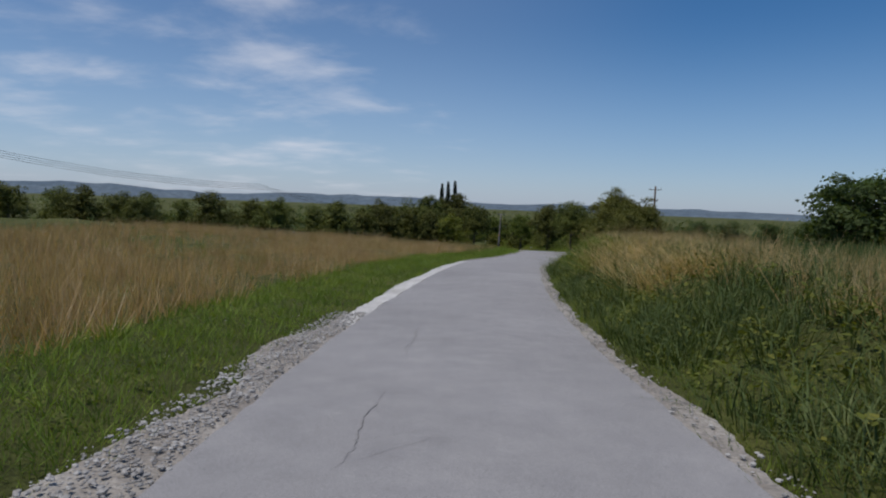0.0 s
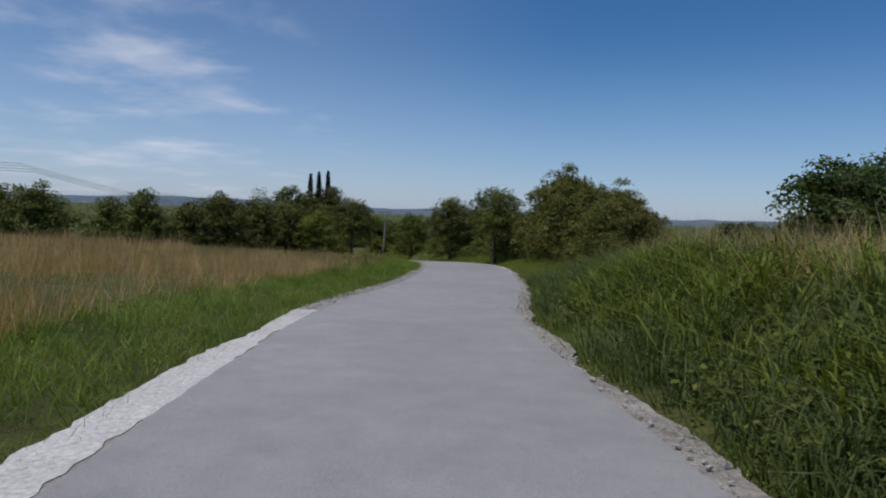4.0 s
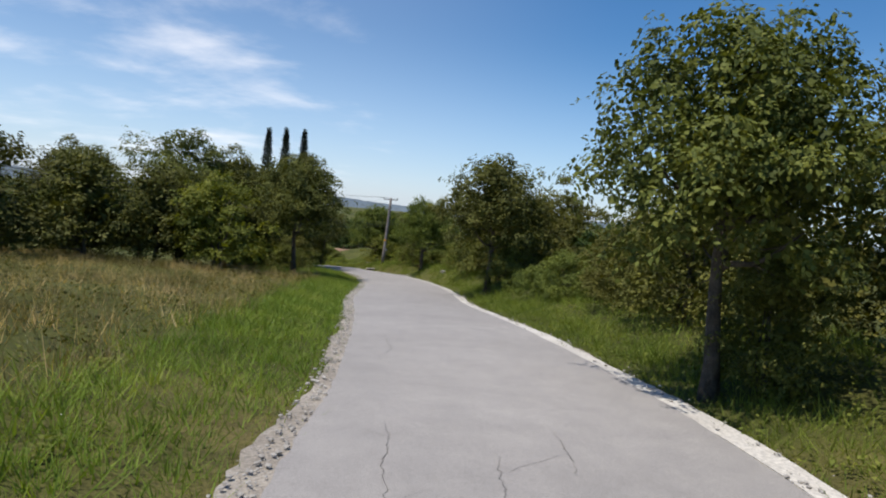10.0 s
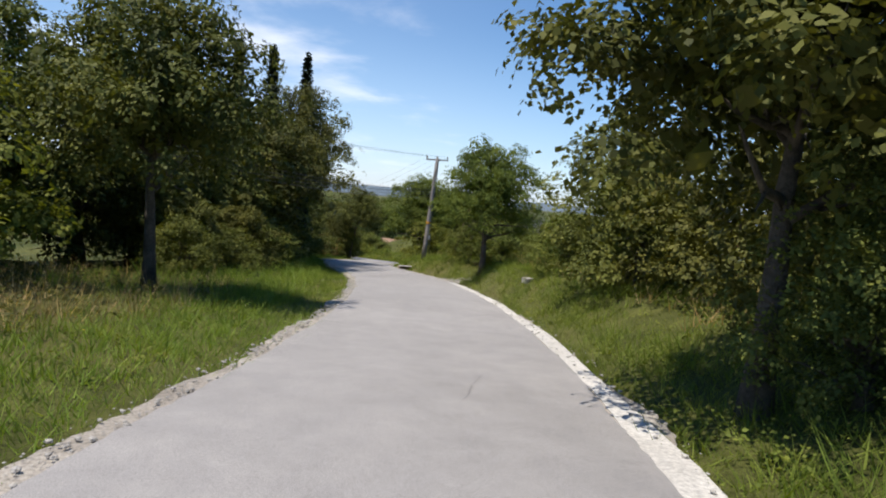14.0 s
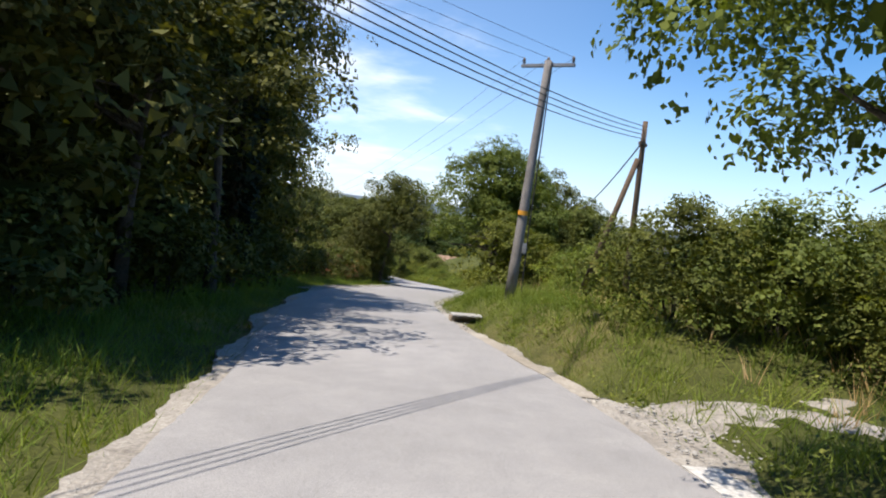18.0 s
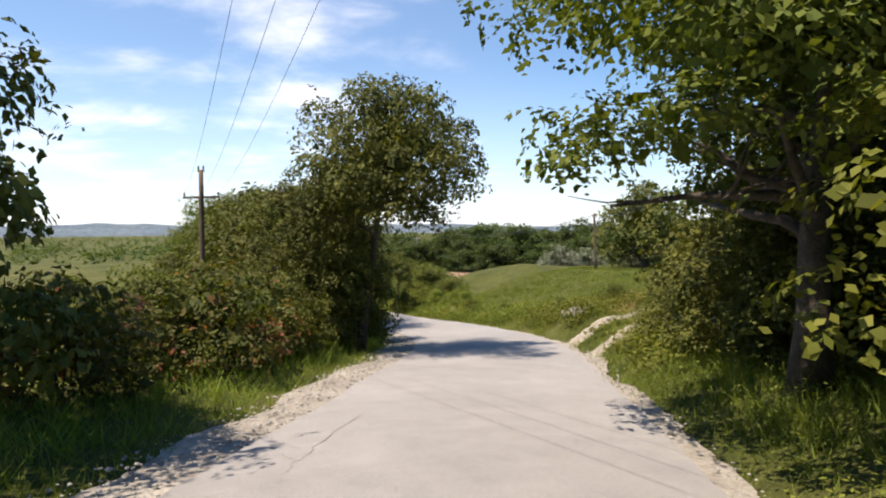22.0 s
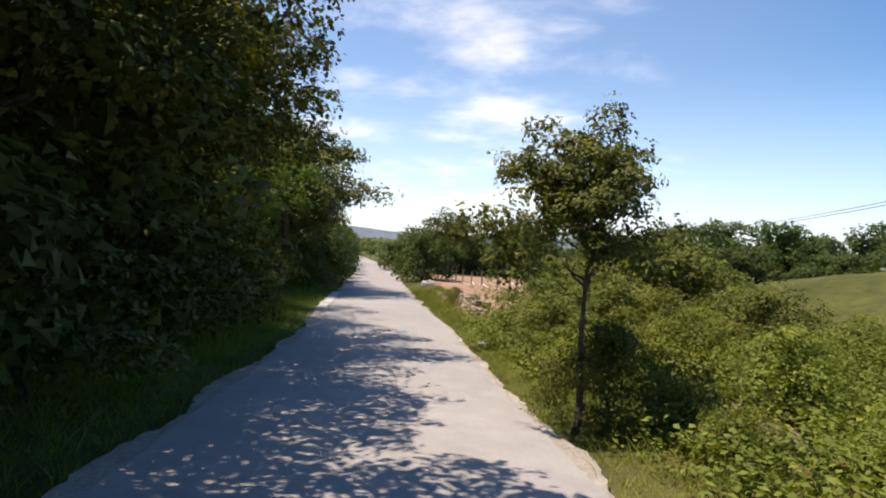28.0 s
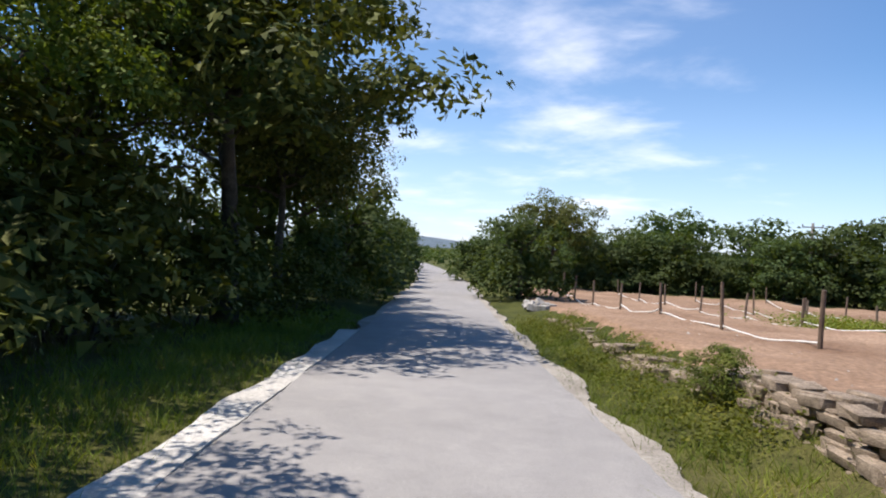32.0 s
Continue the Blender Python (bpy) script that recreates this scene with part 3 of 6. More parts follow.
def make_tree(seed, H, R, base, trunk_r, clumps, per, leaf, mat, lump=0.28, limbs=9, stems=1, top=1.0, shell=0.42, clump_r=0.13, corners=4, core=2.3, shoot=1.7):
    """Meshes of a broadleaf tree or shrub: woody parts and a crown of separate leaves."""
    rng = np.random.RandomState(seed)
    wood, tips = [], []
    for k in range(stems):
        lean = rng.normal(0, 0.04 if stems == 1 else 0.12, 2)
        n = 7
        zz = np.linspace(-0.15, H * (0.78 if stems == 1 else 0.6), n)
        tr = np.stack([lean[0] * zz + np.cumsum(rng.normal(0, 0.05, n)), lean[1] * zz + np.cumsum(rng.normal(0, 0.05, n)), zz], 1)
        if stems > 1:
            tr[:, :2] += rng.normal(0, 0.1, 2)
        rad = trunk_r * np.linspace(1.0, 0.18, n)
        rad[0] *= 1.35
        wood.append(tube(tr, rad, 9 if stems == 1 else 6))
        for _ in range(max(2, limbs // stems)):
            z0 = rng.uniform(base * 0.85 if base < 0.7 else base + 0.16 * (H - base), H * 0.72)
            st = np.array([np.interp(z0, zz, tr[:, 0]), np.interp(z0, zz, tr[:, 1]), z0])
            an = rng.uniform(0, 2 * np.pi)
            ln = R * rng.uniform(0.45, 0.75) * (1.1 - 0.55 * z0 / H)
            pts, rr = limb(rng, st, (np.cos(an), np.sin(an), rng.uniform(0.15, 0.75)), ln, trunk_r * 0.42 * (1.1 - 0.5 * z0 / H))
            wood.append(tube(pts, rr, 6, False))
            tips += list(pts[2:])
            for _ in range(3):
                i = rng.randint(1, len(pts) - 1)
                q, r2 = limb(rng, pts[i], rng.normal(0, 1, 3) + [0, 0, 0.3], ln * 0.45, rr[i] * 0.55, 4)
                wood.append(tube(q, r2, 5, False))
                tips += list(q[1:])
    cz, hz = (H + base) / 2, (H - base) / 2
    # lobes: overlapping rounded leaf masses over an uneven crown
    lobe = R * clump_r * rng.uniform(0.65, 1.3, clumps)
    ph = rng.uniform(0, 6.28, 5)
    deep = np.where(rng.uniform(0, 1, clumps) < 0.76, rng.uniform(0.72, 0.95, clumps), rng.uniform(0.15, 0.7, clumps))
    if base < 0.7:
        u = rng.uniform(0, 1, clumps) ** 1.08
        an = rng.uniform(0, 2 * np.pi, clumps)
        bulge = 1 + lump * (np.sin(2 * an + ph[0] + 2 * u) * 0.45 + np.sin(3 * an + 5 * u + ph[1]) * 0.45) + lump * rng.uniform(-0.5, 0.4, clumps)
        prof = np.interp(u, [0, 0.3, 0.6, 0.85, 1.0], [0.82, 1.0, 0.92, 0.6 if top >= 1 else 0.4, 0.18])
        rr = R * prof * deep * bulge
        zz = base + lobe * 0.35 + u * (H - base - lobe * 1.05) * (1 + 0.10 * np.sin(2 * an + ph[2]) * u)
        cc = np.stack([np.cos(an) * rr, np.sin(an) * rr, zz], 1)
    else:
        d = rng.normal(0, 1, (clumps, 3))
        d /= np.linalg.norm(d, axis=1)[:, None]
        d[:, 2] = np.where(d[:, 2] < -0.65, -d[:, 2] * 0.6, d[:, 2])
        d /= np.linalg.norm(d, axis=1)[:, None]
        an = np.arctan2(d[:, 1], d[:, 0])
        bulge = 1 + lump * (np.sin(2 * an + ph[0]) * 0.45 + np.sin(3 * an + 2.5 * d[:, 2] + ph[1]) * 0.45)
        bulge *= 1 + lump * rng.uniform(-0.9, 0.45, clumps)
        rr = deep * bulge
        wide = np.where(d[:, 2] > 0, 1 - 0.22 * d[:, 2] * (2 - top), 1 - 0.12 * np.abs(d[:, 2]))
        cc = np.stack([d[:, 0] * R * rr * wide, d[:, 1] * R * rr * wide, cz + d[:, 2] * hz * np.clip(rr, 0, 1.05) * 0.94], 1)
        cc[:, 2] = np.maximum(cc[:, 2], base + lobe * 0.4)
    if tips and shell > 0.5:
        t = np.array(tips)
        cc[: clumps // 2] = t[rng.randint(0, len(t), clumps // 2)]
    # sprays: fans of leaves that share a twig and a tilt, set over each lobe
    k = 8
    c = np.repeat(cc, max(2, per // k), axis=0)
    lr = np.repeat(lobe, max(2, per // k))
    q = rng.normal(0, 1, (len(c), 3))
    q[:, 2] = np.where(q[:, 2] < -0.4, q[:, 2] * -0.6, q[:, 2])
    q /= np.linalg.norm(q, axis=1)[:, None]
    reach = np.clip(0.66 + 0.40 * rng.uniform(0, 1, len(c)) ** 0.7 + 0.10 * rng.normal(0, 1, len(c)), 0.25, 1.3)
    reach = np.where(rng.uniform(0, 1, len(c)) < 0.05, reach * rng.uniform(1.15, shoot, len(c)), reach)
    sp = c + q * (lr * reach)[:, None] * [1, 1, 0.8]
    sn = q * 0.75 + [0, 0, 0.45] + rng.normal(0, 0.32, sp.shape)
    sn /= np.linalg.norm(sn, axis=1)[:, None]
    sn, sp = np.repeat(sn, k, axis=0), np.repeat(sp, k, axis=0)
    fan = rng.normal(0, 1, sp.shape)
    fan -= sn * (fan * sn).sum(1)[:, None]
    fan *= (leaf * 1.35 * rng.uniform(0.35, 1.35, len(sp)) / (np.linalg.norm(fan, axis=1) + 1e-6))[:, None]
    p = sp + fan - sn * (np.linalg.norm(fan, axis=1) * 0.35)[:, None] + rng.normal(0, 0.18 * leaf, sp.shape)
    nrm = sn + fan / leaf * 0.22 + rng.normal(0, 0.24, p.shape)
    nrm /= np.linalg.norm(nrm, axis=1)[:, None]
    p[:, 2] = np.maximum(p[:, 2], rng.uniform(0.0, 0.25, len(p)) * min(1.0, base + 0.3))
    v = leaf_quads(rng, p, nrm, leaf, corners)
    # coarser inner foliage that closes the heart of the crown
    m = clumps * 5
    i = rng.randint(0, clumps, m)
    mid = np.array([0, 0, cz])
    q = mid + (cc[i] - mid) * rng.uniform(0.3, 0.78, m)[:, None] + rng.normal(0, 1, (m, 3)) * lobe[i][:, None] * 0.3
    q[:, 2] = np.maximum(q[:, 2], base + 0.15)
    nrm = rng.normal(0, 1, (m, 3))
    nrm /= np.linalg.norm(nrm, axis=1)[:, None]
    v = np.vstack([v, leaf_quads(rng, q, nrm, core * leaf, corners)])
    wv, wf = joined(wood)
    me = bpy.data.meshes.new("trunk")
    me.from_pydata(wv.tolist(), [], wf)
    me.materials.append(BARK)
    me.shade_smooth()
    return me, quick_mesh("crown", v, quads_for(v, corners), mat)


def make_cypress(seed, H, R, count, leaf):
    rng = np.random.RandomState(seed)
    u = rng.uniform(0.03, 1, count) ** 0.85
    r = R * np.clip(np.sin(np.pi * np.clip(u, 0, 1) ** 0.62) ** 0.7, 0.04, 1) * rng.uniform(0.55, 1.05, count)
    a = rng.uniform(0, 2 * np.pi, count)
    c = np.stack([r * np.cos(a), r * np.sin(a), u * H], 1)
    v = leaf_cloud(rng, c, 0.12, 3, leaf, np.array([0, 0, H * 0.4]), 1.6, 0.9)
    zz = np.linspace(-0.2, H * 0.9, 6)
    wv, wf = tube(np.stack([0 * zz, 0 * zz, zz], 1), np.linspace(0.2, 0.03, 6), 8)
    me = bpy.data.meshes.new("trunk")
    me.from_pydata(wv.tolist(), [], wf)
    me.materials.append(BARK)
    return me, quick_mesh("crown", v, quads_for(v), CYPRESS)


# kind: the two meshes, and the height for which they are built
KINDS = {
    "oak_a": (make_tree(11, 7.0, 3.2, 1.3, 0.19, 110, 170, 0.135, OAK, clump_r=0.26), 7.0),
    "oak_b": (make_tree(12, 7.0, 3.0, 0.5, 0.17, 110, 190, 0.15, OAK, 0.34, clump_r=0.26, corners=3), 7.0),
    "oak_c": (make_tree(13, 7.5, 2.8, 0.6, 0.17, 120, 210, 0.17, OAK, 0.32, 11, clump_r=0.235, corners=3), 7.5),
    "oak_d": (make_tree(14, 9.5, 4.3, 2.9, 0.22, 120, 225, 0.145, OAK, 0.34, 12, clump_r=0.215, core=2.6), 9.5),
    "oak_e": (make_tree(16, 9.5, 4.1, 2.7, 0.20, 115, 225, 0.145, OAK, 0.40, 12, clump_r=0.22, core=2.6), 9.5),
    "oak_g": (make_tree(17, 10.5, 5.0, 2.6, 0.27, 130, 200, 0.24, OAK, 0.36, 13, clump_r=0.21, corners=3), 10.5),
    # oak_f and oak_h wear the leaf colour with sunlight painted in
    "oak_f": (make_tree(15, 9.2, 4.2, 0.75, 0.26, 200, 310, 0.12, OAK_LIT_COPY, 0.18, 14, clump_r=0.19, core=3.2), 9.2),
    "dense_a": (make_tree(21, 6.0, 2.7, 0.1, 0.14, 125, 215, 0.112, OAK, 0.26, 9, 3, 1.4, clump_r=0.24, core=3.0), 6.0),
    "dense_b": (make_tree(24, 6.0, 2.6, 0.75, 0.16, 130, 216, 0.105, OAK, 0.24, 10, clump_r=0.25, core=3.0), 6.0),
    "oak_h": (make_tree(18, 9.5, 4.2, 1.9, 0.2, 95, 190, 0.13, OAK_LIT_COPY, 0.44, 14, shell=0.62, clump_r=0.20, core=1.4), 9.5),
    "back_a": (make_tree(22, 7.0, 3.0, 0.4, 0.16, 80, 90, 0.27, OAK, 0.30, 8, corners=3, clump_r=0.30), 7.0),
    "back_b": (make_tree(23, 7.0, 2.8, 0.5, 0.16, 80, 90, 0.27, OAK, 0.34, 8, corners=3, clump_r=0.30), 7.0),
    "hedge_a": (make_tree(31, 4.5, 2.4, 0.05, 0.06, 110, 165, 0.10, HEDGE, 0.32, 9, 4, 1.5, clump_r=0.25, core=3.0), 4.5),
    "hedge_b": (make_tree(32, 4.5, 2.1, 0.05, 0.06, 105, 165, 0.10, HEDGE, 0.38, 9, 4, 1.5, clump_r=0.26, core=3.0), 4.5),
    "bush_a": (make_tree(41, 2.2, 1.4, 0.02, 0.03, 56, 200, 0.078, BUSH, 0.32, 6, 4, clump_r=0.28, corners=3), 2.2),
    "bush_b": (make_tree(42, 2.0, 1.5, 0.02, 0.03, 56, 200, 0.078, BUSH, 0.38, 6, 5, clump_r=0.28, corners=3), 2.0),
    "under": (make_tree(43, 2.2, 1.6, 0.02, 0.03, 45, 70, 0.13, OAK, 0.36, 5, 4, corners=3, clump_r=0.3), 2.2),
    "yellow": (make_tree(51, 3.2, 1.7, 0.25, 0.06, 64, 170, 0.085, YELLOW, 0.34, 8, 3, clump_r=0.27, core=2.8), 3.2),
    "yellow_bush": (make_tree(52, 1.8, 1.4, 0.02, 0.03, 52, 190, 0.078, YELLOW, 0.36, 6, 5, clump_r=0.28, corners=3), 1.8),
    "rusty": (make_tree(61, 2.2, 1.5, 0.05, 0.03, 50, 95, 0.11, RUSTY, 0.34, 6, 4, clump_r=0.29), 2.2),
    "olive": (make_tree(71, 2.8, 1.6, 0.3, 0.10, 34, 70, 0.20, OLIVE, 0.30, 7, corners=3, clump_r=0.32), 2.8),
    "slim": (make_tree(81, 4.2, 1.3, 1.45, 0.06, 95, 215, 0.066, OAK, 0.42, 12, 1, 0.5, clump_r=0.22, core=1.8), 4.2),
    "round": (make_tree(91, 6.5, 4.4, 0.5, 0.32, 120, 80, 0.32, OAK, 0.12, 12, corners=3, clump_r=0.22), 6.5),
    "far_a": (make_tree(95, 6.0, 2.9, 0.1, 0.16, 50, 100, 0.31, FAR_LEAF, 0.34, 6, corners=3, clump_r=0.28), 6.0),
    "far_b": (make_tree(96, 5.5, 3.0, 0.05, 0.16, 50, 100, 0.31, FAR_LEAF, 0.40, 6, corners=3, clump_r=0.27), 5.5),
    "cypress": (make_cypress(97, 12.0, 0.62, 1700, 0.22), 12.0),
}
NAMES = {"oak": "oak_tree", "dense": "oak_tree", "back": "oak_tree", "under": "bush", "hedge": "hedge_shrub", "bush": "bush", "yellow": "young_tree", "yellow_bush": "bush", "rusty": "bush", "olive": "olive_tree", "slim": "young_oak_tree",
         "round": "broad_tree", "far": "tree", "cypress": "cypress_tree"}
_count = [0]


def plant(kind, x, y, height, label, group="", wide=1.0, rz=None, sink=0.05):
    (wood, crown), h0 = KINDS[kind]
    name = NAMES.get(kind) or NAMES[kind.split("_")[0]]
    cat = "bush" if name in ("bush", "hedge_shrub") else "tree"
    k = height / h0
    _count[0] += 1
    turn = (_count[0] * 2.399) % 6.283 if rz is None else rz
    e = thing(name, x, y, float(land(x, y)) - sink, label, cat, group, turn, (k * wide, k * wide, k))
    for nm, me in (("trunk", wood), ("crown", crown)):
        ob = new(nm, me)
        ob.parent = e
    return e


def plants():
    L1 = "dark green oak in the tree line behind the meadow"
    for i, (x, y, h) in enumerate([(-62, 66, 5.5), (-55, 70, 5.2), (-47, 69, 5.0), (-41, 73, 4.4), (-34, 71, 4.2), (-27, 74, 4.6), (-19.8, 75.5, 5.8), (-13.4, 81, 4.9), (-22, 82, 5.2),
                                   (-8, 86, 5.0), (-30, 84, 5.4), (-38, 82, 5), (-16, 90, 5.2), (-48, 80, 5.2), (-23.5, 78, 4.8), (-31, 76, 4.2), (-37.5, 74, 4.4), (-44, 74, 4.6), (-51, 73, 5), (-58, 72, 5.2), (-66, 72, 5.4), (-17, 84, 5.2), (-10.5, 84, 4.6), (-4.5, 88.5, 5.4), (-70, 62, 5.6), (-2, 90.5, 5.0)]):
        plant(("back_a", "back_b")[i % 2], x, y, h * (0.99 + 0.10 * math.sin(i * 2.9)), L1, "trees behind the meadow", 1.15)
    L2 = "leafy oak in the grove beside the meadow"
    for i, (x, y, h) in enumerate([(-11, 91, 5.4), (-6, 92, 5.7), (-1.5, 93, 5.6), (-0.6, 99.2, 7.4), (-2.2, 96.4, 7.8), (-5, 98, 7.4), (-10, 99, 7.2), (1.0, 106.4, 6.8), (-0.5, 103.5, 7.6)]):
        plant(("dense_a", "oak_c", "oak_b")[i % 3], x, y, h, L2, "grove trees")
    plant("yellow", 1.2, 90.2, 4.9, "yellow-green young tree at the grove's edge", wide=1.05)
    plant("dense_b", 4.7, 92.6, 6.6, "dark upright oak at the corner of the grove", wide=0.85)
    L3 = "tall dense oak shading the lane's edge"
    for i, (s, n, h, k, w) in enumerate([(109, -8.7, 6.6, "dense_a", 1.00), (112.5, -6.2, 7.3, "oak_d", 1.13), (116.5, -5.2, 7.6, "oak_e", 1.17), (120.5, -4.3, 10.8, "oak_d", 0.62), (124.3, -5.2, 7.8, "oak_e", 0.85), (126.0, -5.5, 8.6, "oak_d", 0.70), (127.3, -5.8, 4.8, "dense_a", 1.00), (131.2, -6.2, 7.6, "dense_a", 0.72), (131.2, -7.6, 5.4, "oak_b", 1.00), (129.5, -9.0, 8.0, "back_b", 1.00), (126.3, -7.6, 8.0, "back_a", 1.00),
                                         (109, -10.0, 7.8, "back_a", 1.00), (114, -10.0, 8.0, "back_b", 1.00), (119, -10.5, 8.0, "back_a", 1.00), (124, -10.5, 8.0, "back_b", 1.00), (112, -7.4, 7.4, "back_a", 1.00), (118, -7.4, 7.4, "back_b", 1.00), (123.5, -7.6, 7.4, "back_a", 1.00),
                                         (152.5, -5.2, 5.0, "dense_a", 1.00), (156.5, -4.7, 6.8, "oak_d", 1.15), (160.4, -4.5, 7.0, "oak_e", 1.20), (165, -4.9, 7.2, "oak_d", 1.18), (169.2, -4.9, 7.9, "oak_e", 1.15), (173.5, -5.0, 8.7, "oak_d", 1.06), (178, -6.0, 8.7, "oak_e", 1.07), (182.2, -7.0, 9.2, "oak_h", 1.05),
                                         (186.8, -5.5, 8.6, "oak_h", 0.85), (188, -8.6, 8.5, "oak_h", 1.00), (191.5, -7.2, 8.7, "oak_h", 1.00), (195.5, -7.4, 9.0, "oak_h", 1.00), (199.5, -5.6, 10.4, "oak_g", 1.15), (204, -5.4, 8.5, "oak_d", 0.98), (208.5, -5.6, 7.6, "oak_e", 0.98), (158.6, -6.8, 6.0, "back_b", 1.00), (163, -6.7, 6.6, "back_a", 1.00), (167.2, -6.5, 7.6, "back_b", 1.00), (171.4, -6.6, 7.6, "back_a", 1.00), (176, -7.0, 7.6, "back_b", 1.00),
                                         (206, -7.0, 6.0, "far_a", 1.00), (213, -4.9, 6.0, "far_b", 1.00), (219, -4.6, 5.4, "far_a", 0.90), (225, -4.4, 5.2, "far_b", 0.90), (232, -4.4, 5.4, "far_a", 0.90), (239, -4.4, 5.2, "far_b", 0.90), (246, -4.2, 5.4, "far_a", 0.90), (253, -4.0, 5.2, "far_b", 0.90), (260, -3.8, 5.4, "far_a", 0.90)]):
        x, y = beside(s, n)
        plant(k, float(x), float(y), h, L3, "roadside oaks", w)
    L4 = "low shrub filling the foot of the roadside trees"
    for i, (s, n, h) in enumerate([(107.5, -6.6, 1.9), (112.5, -5.8, 2.2), (117.5, -4.6, 2.2), (122, -5, 2.4), (126.5, -5.2, 2.2), (151, -4.2, 1.9), (155.5, -4.3, 2.4), (159.5, -4.2, 2.4), (164, -4.3, 2.4),
                                   (168.5, -4.3, 2.3), (173, -4.4, 2.3), (177.5, -5.2, 2.6), (182, -6.0, 2.8), (186.5, -6.6, 3.2), (190.5, -6.8, 3.4), (194.5, -6.6, 3.2), (198.5, -6.4, 3.0), (188.5, -8.4, 4.8), (193, -8.6, 5.0), (184, -8.4, 4.8), (190.8, -9.6, 5.4), (195.6, -9.4, 5.4), (186.2, -9.8, 5.2), (181.5, -8.8, 5.0), (198.5, -8.8, 5.0), (171, -6.2, 3.6), (166.5, -6.2, 3.8), (162, -6.2, 3.8), (157.5, -6.4, 3.6), (175, -6.6, 3.6), (179.5, -7.2, 3.8), (115, -6.6, 3.6), (119.5, -6.8, 3.6), (124, -7, 3.4), (202, -4.6, 2.2), (208, -4.6, 2.4), (215, -4.8, 2.4), (222, -5, 2.4)]):
        x, y = beside(s, n)
        plant("under", float(x), float(y), h, L4, "undergrowth shrubs", 1.1)
    for i, (x, y, h) in enumerate([(-0.4, 114.2, 11.8), (0.7, 117.2, 12.4), (2.0, 120.6, 13.0)]):
        plant("cypress", x, y, h, "slender dark cypress rising above the trees", "cypresses")
    L5 = "tall tangled hedge shrub along the roadside bank"
    for i, (x, y, h, k) in enumerate([(14.0, 48.3, 3.5, "hedge_a"), (14.8, 52.0, 3.4, "hedge_b"), (15.3, 55.5, 4.2, "hedge_a"), (16.0, 59.0, 5.4, "hedge_b"), (16.4, 60.8, 5.6, "hedge_a"), (18, 57, 4.6, "hedge_b"), (18.5, 62, 4.9, "hedge_a"),
                                      (15.6, 70.6, 3.5, "hedge_b"), (16.0, 73.8, 2.9, "hedge_a"), (18.5, 72.5, 3.4, "hedge_b"), (16.8, 76.6, 3.0, "hedge_b"), (13.2, 44.8, 2.6, "hedge_b"), (17.6, 66.5, 4.6, "hedge_a")]):
        plant(k, x, y, h, L5, "hedge", 1.0)
    plant("dense_b", 13.15, 65.0, 5.35, "dark compact oak on the roadside verge", wide=0.88)
    plant("hedge_b", 13.9, 64.9, 2.2, "dark shrub at the foot of the roadside oak", wide=0.9)
    plant("dense_b", 14.1, 85.4, 6.4, "broad dark oak leafy to the ground on the verge", wide=0.95)
    plant("dense_a", 14.8, 84.9, 2.6, "dark shoots round the broad oak's foot", wide=0.95)
    plant("hedge_a", 16.3, 86.6, 4.4, "leafy shrub against the many-stemmed oak", wide=0.9)
    L6 = "green bush on the grassy bank"
    for i, (x, y, h, k) in enumerate([(15.4, 78.2, 1.8, "bush_a"), (16.9, 79.6, 1.9, "bush_b"), (18.8, 90.5, 5.4, "hedge_b"), (14.9, 80.4, 1.3, "bush_b"), (16.0, 95.5, 4.6, "hedge_a"), (16.6, 98.8, 4.4, "hedge_b"), (17.4, 92.5, 4.6, "hedge_a"), (18.8, 101.5, 3.4, "hedge_b"), (21.0, 105.0, 3.6, "hedge_a"), (22.5, 110.5, 3.4, "hedge_b"),
                                      (15.3, 99.8, 2.2, "bush_a"), (17.2, 108.5, 2.4, "bush_b"), (18.8, 105.5, 2.8, "bush_a"), (16.0, 112.5, 2.0, "yellow_bush"), (12.9, 112.8, 2.2, "bush_a"), (15.4, 115.8, 2.2, "bush_b"), (14.6, 112.6, 2.4, "bush_b"), (16.4, 111.6, 2.3, "bush_a"),
                                      (18.0, 114.5, 2.4, "bush_a"), (13.0, 124.0, 1.8, "yellow_bush"), (15.0, 126.5, 2.2, "yellow_bush"), (17.2, 121.5, 2.2, "bush_b"), (19.5, 127.5, 2.6, "bush_a"), (12.6, 128.0, 2.2, "yellow_bush"),
                                      (14.8, 131.0, 2.8, "bush_a"), (11.3, 139.8, 2.6, "hedge_b"), (13.0, 141.6, 2.9, "hedge_a"), (11.3, 141.0, 1.5, "bush_a"), (12.5, 142.8, 1.8, "bush_b"), (15.2, 137.5, 3.0, "hedge_b"), (16.8, 142.0, 2.6, "yellow_bush"), (13.9, 144.4, 2.6, "hedge_b"), (15.8, 145.6, 3.6, "hedge_a"), (16.5, 148.8, 3.9, "hedge_b"), (18.6, 152.4, 3.6, "hedge_a"), (20.6, 157.2, 3.4, "hedge_b"), (22.2, 162.5, 3.2, "hedge_a"), (20.5, 146.0, 2.8, "hedge_a"), (18.2, 144.0, 2.8, "bush_a"), (21, 121, 2.6, "bush_b"), (24, 126, 2.6, "bush_a")]):
        plant(k, x, y, h, L6, "bank bushes", 1.05)
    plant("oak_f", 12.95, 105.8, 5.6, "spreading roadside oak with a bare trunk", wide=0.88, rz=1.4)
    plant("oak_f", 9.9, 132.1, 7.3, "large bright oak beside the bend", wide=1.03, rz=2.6)
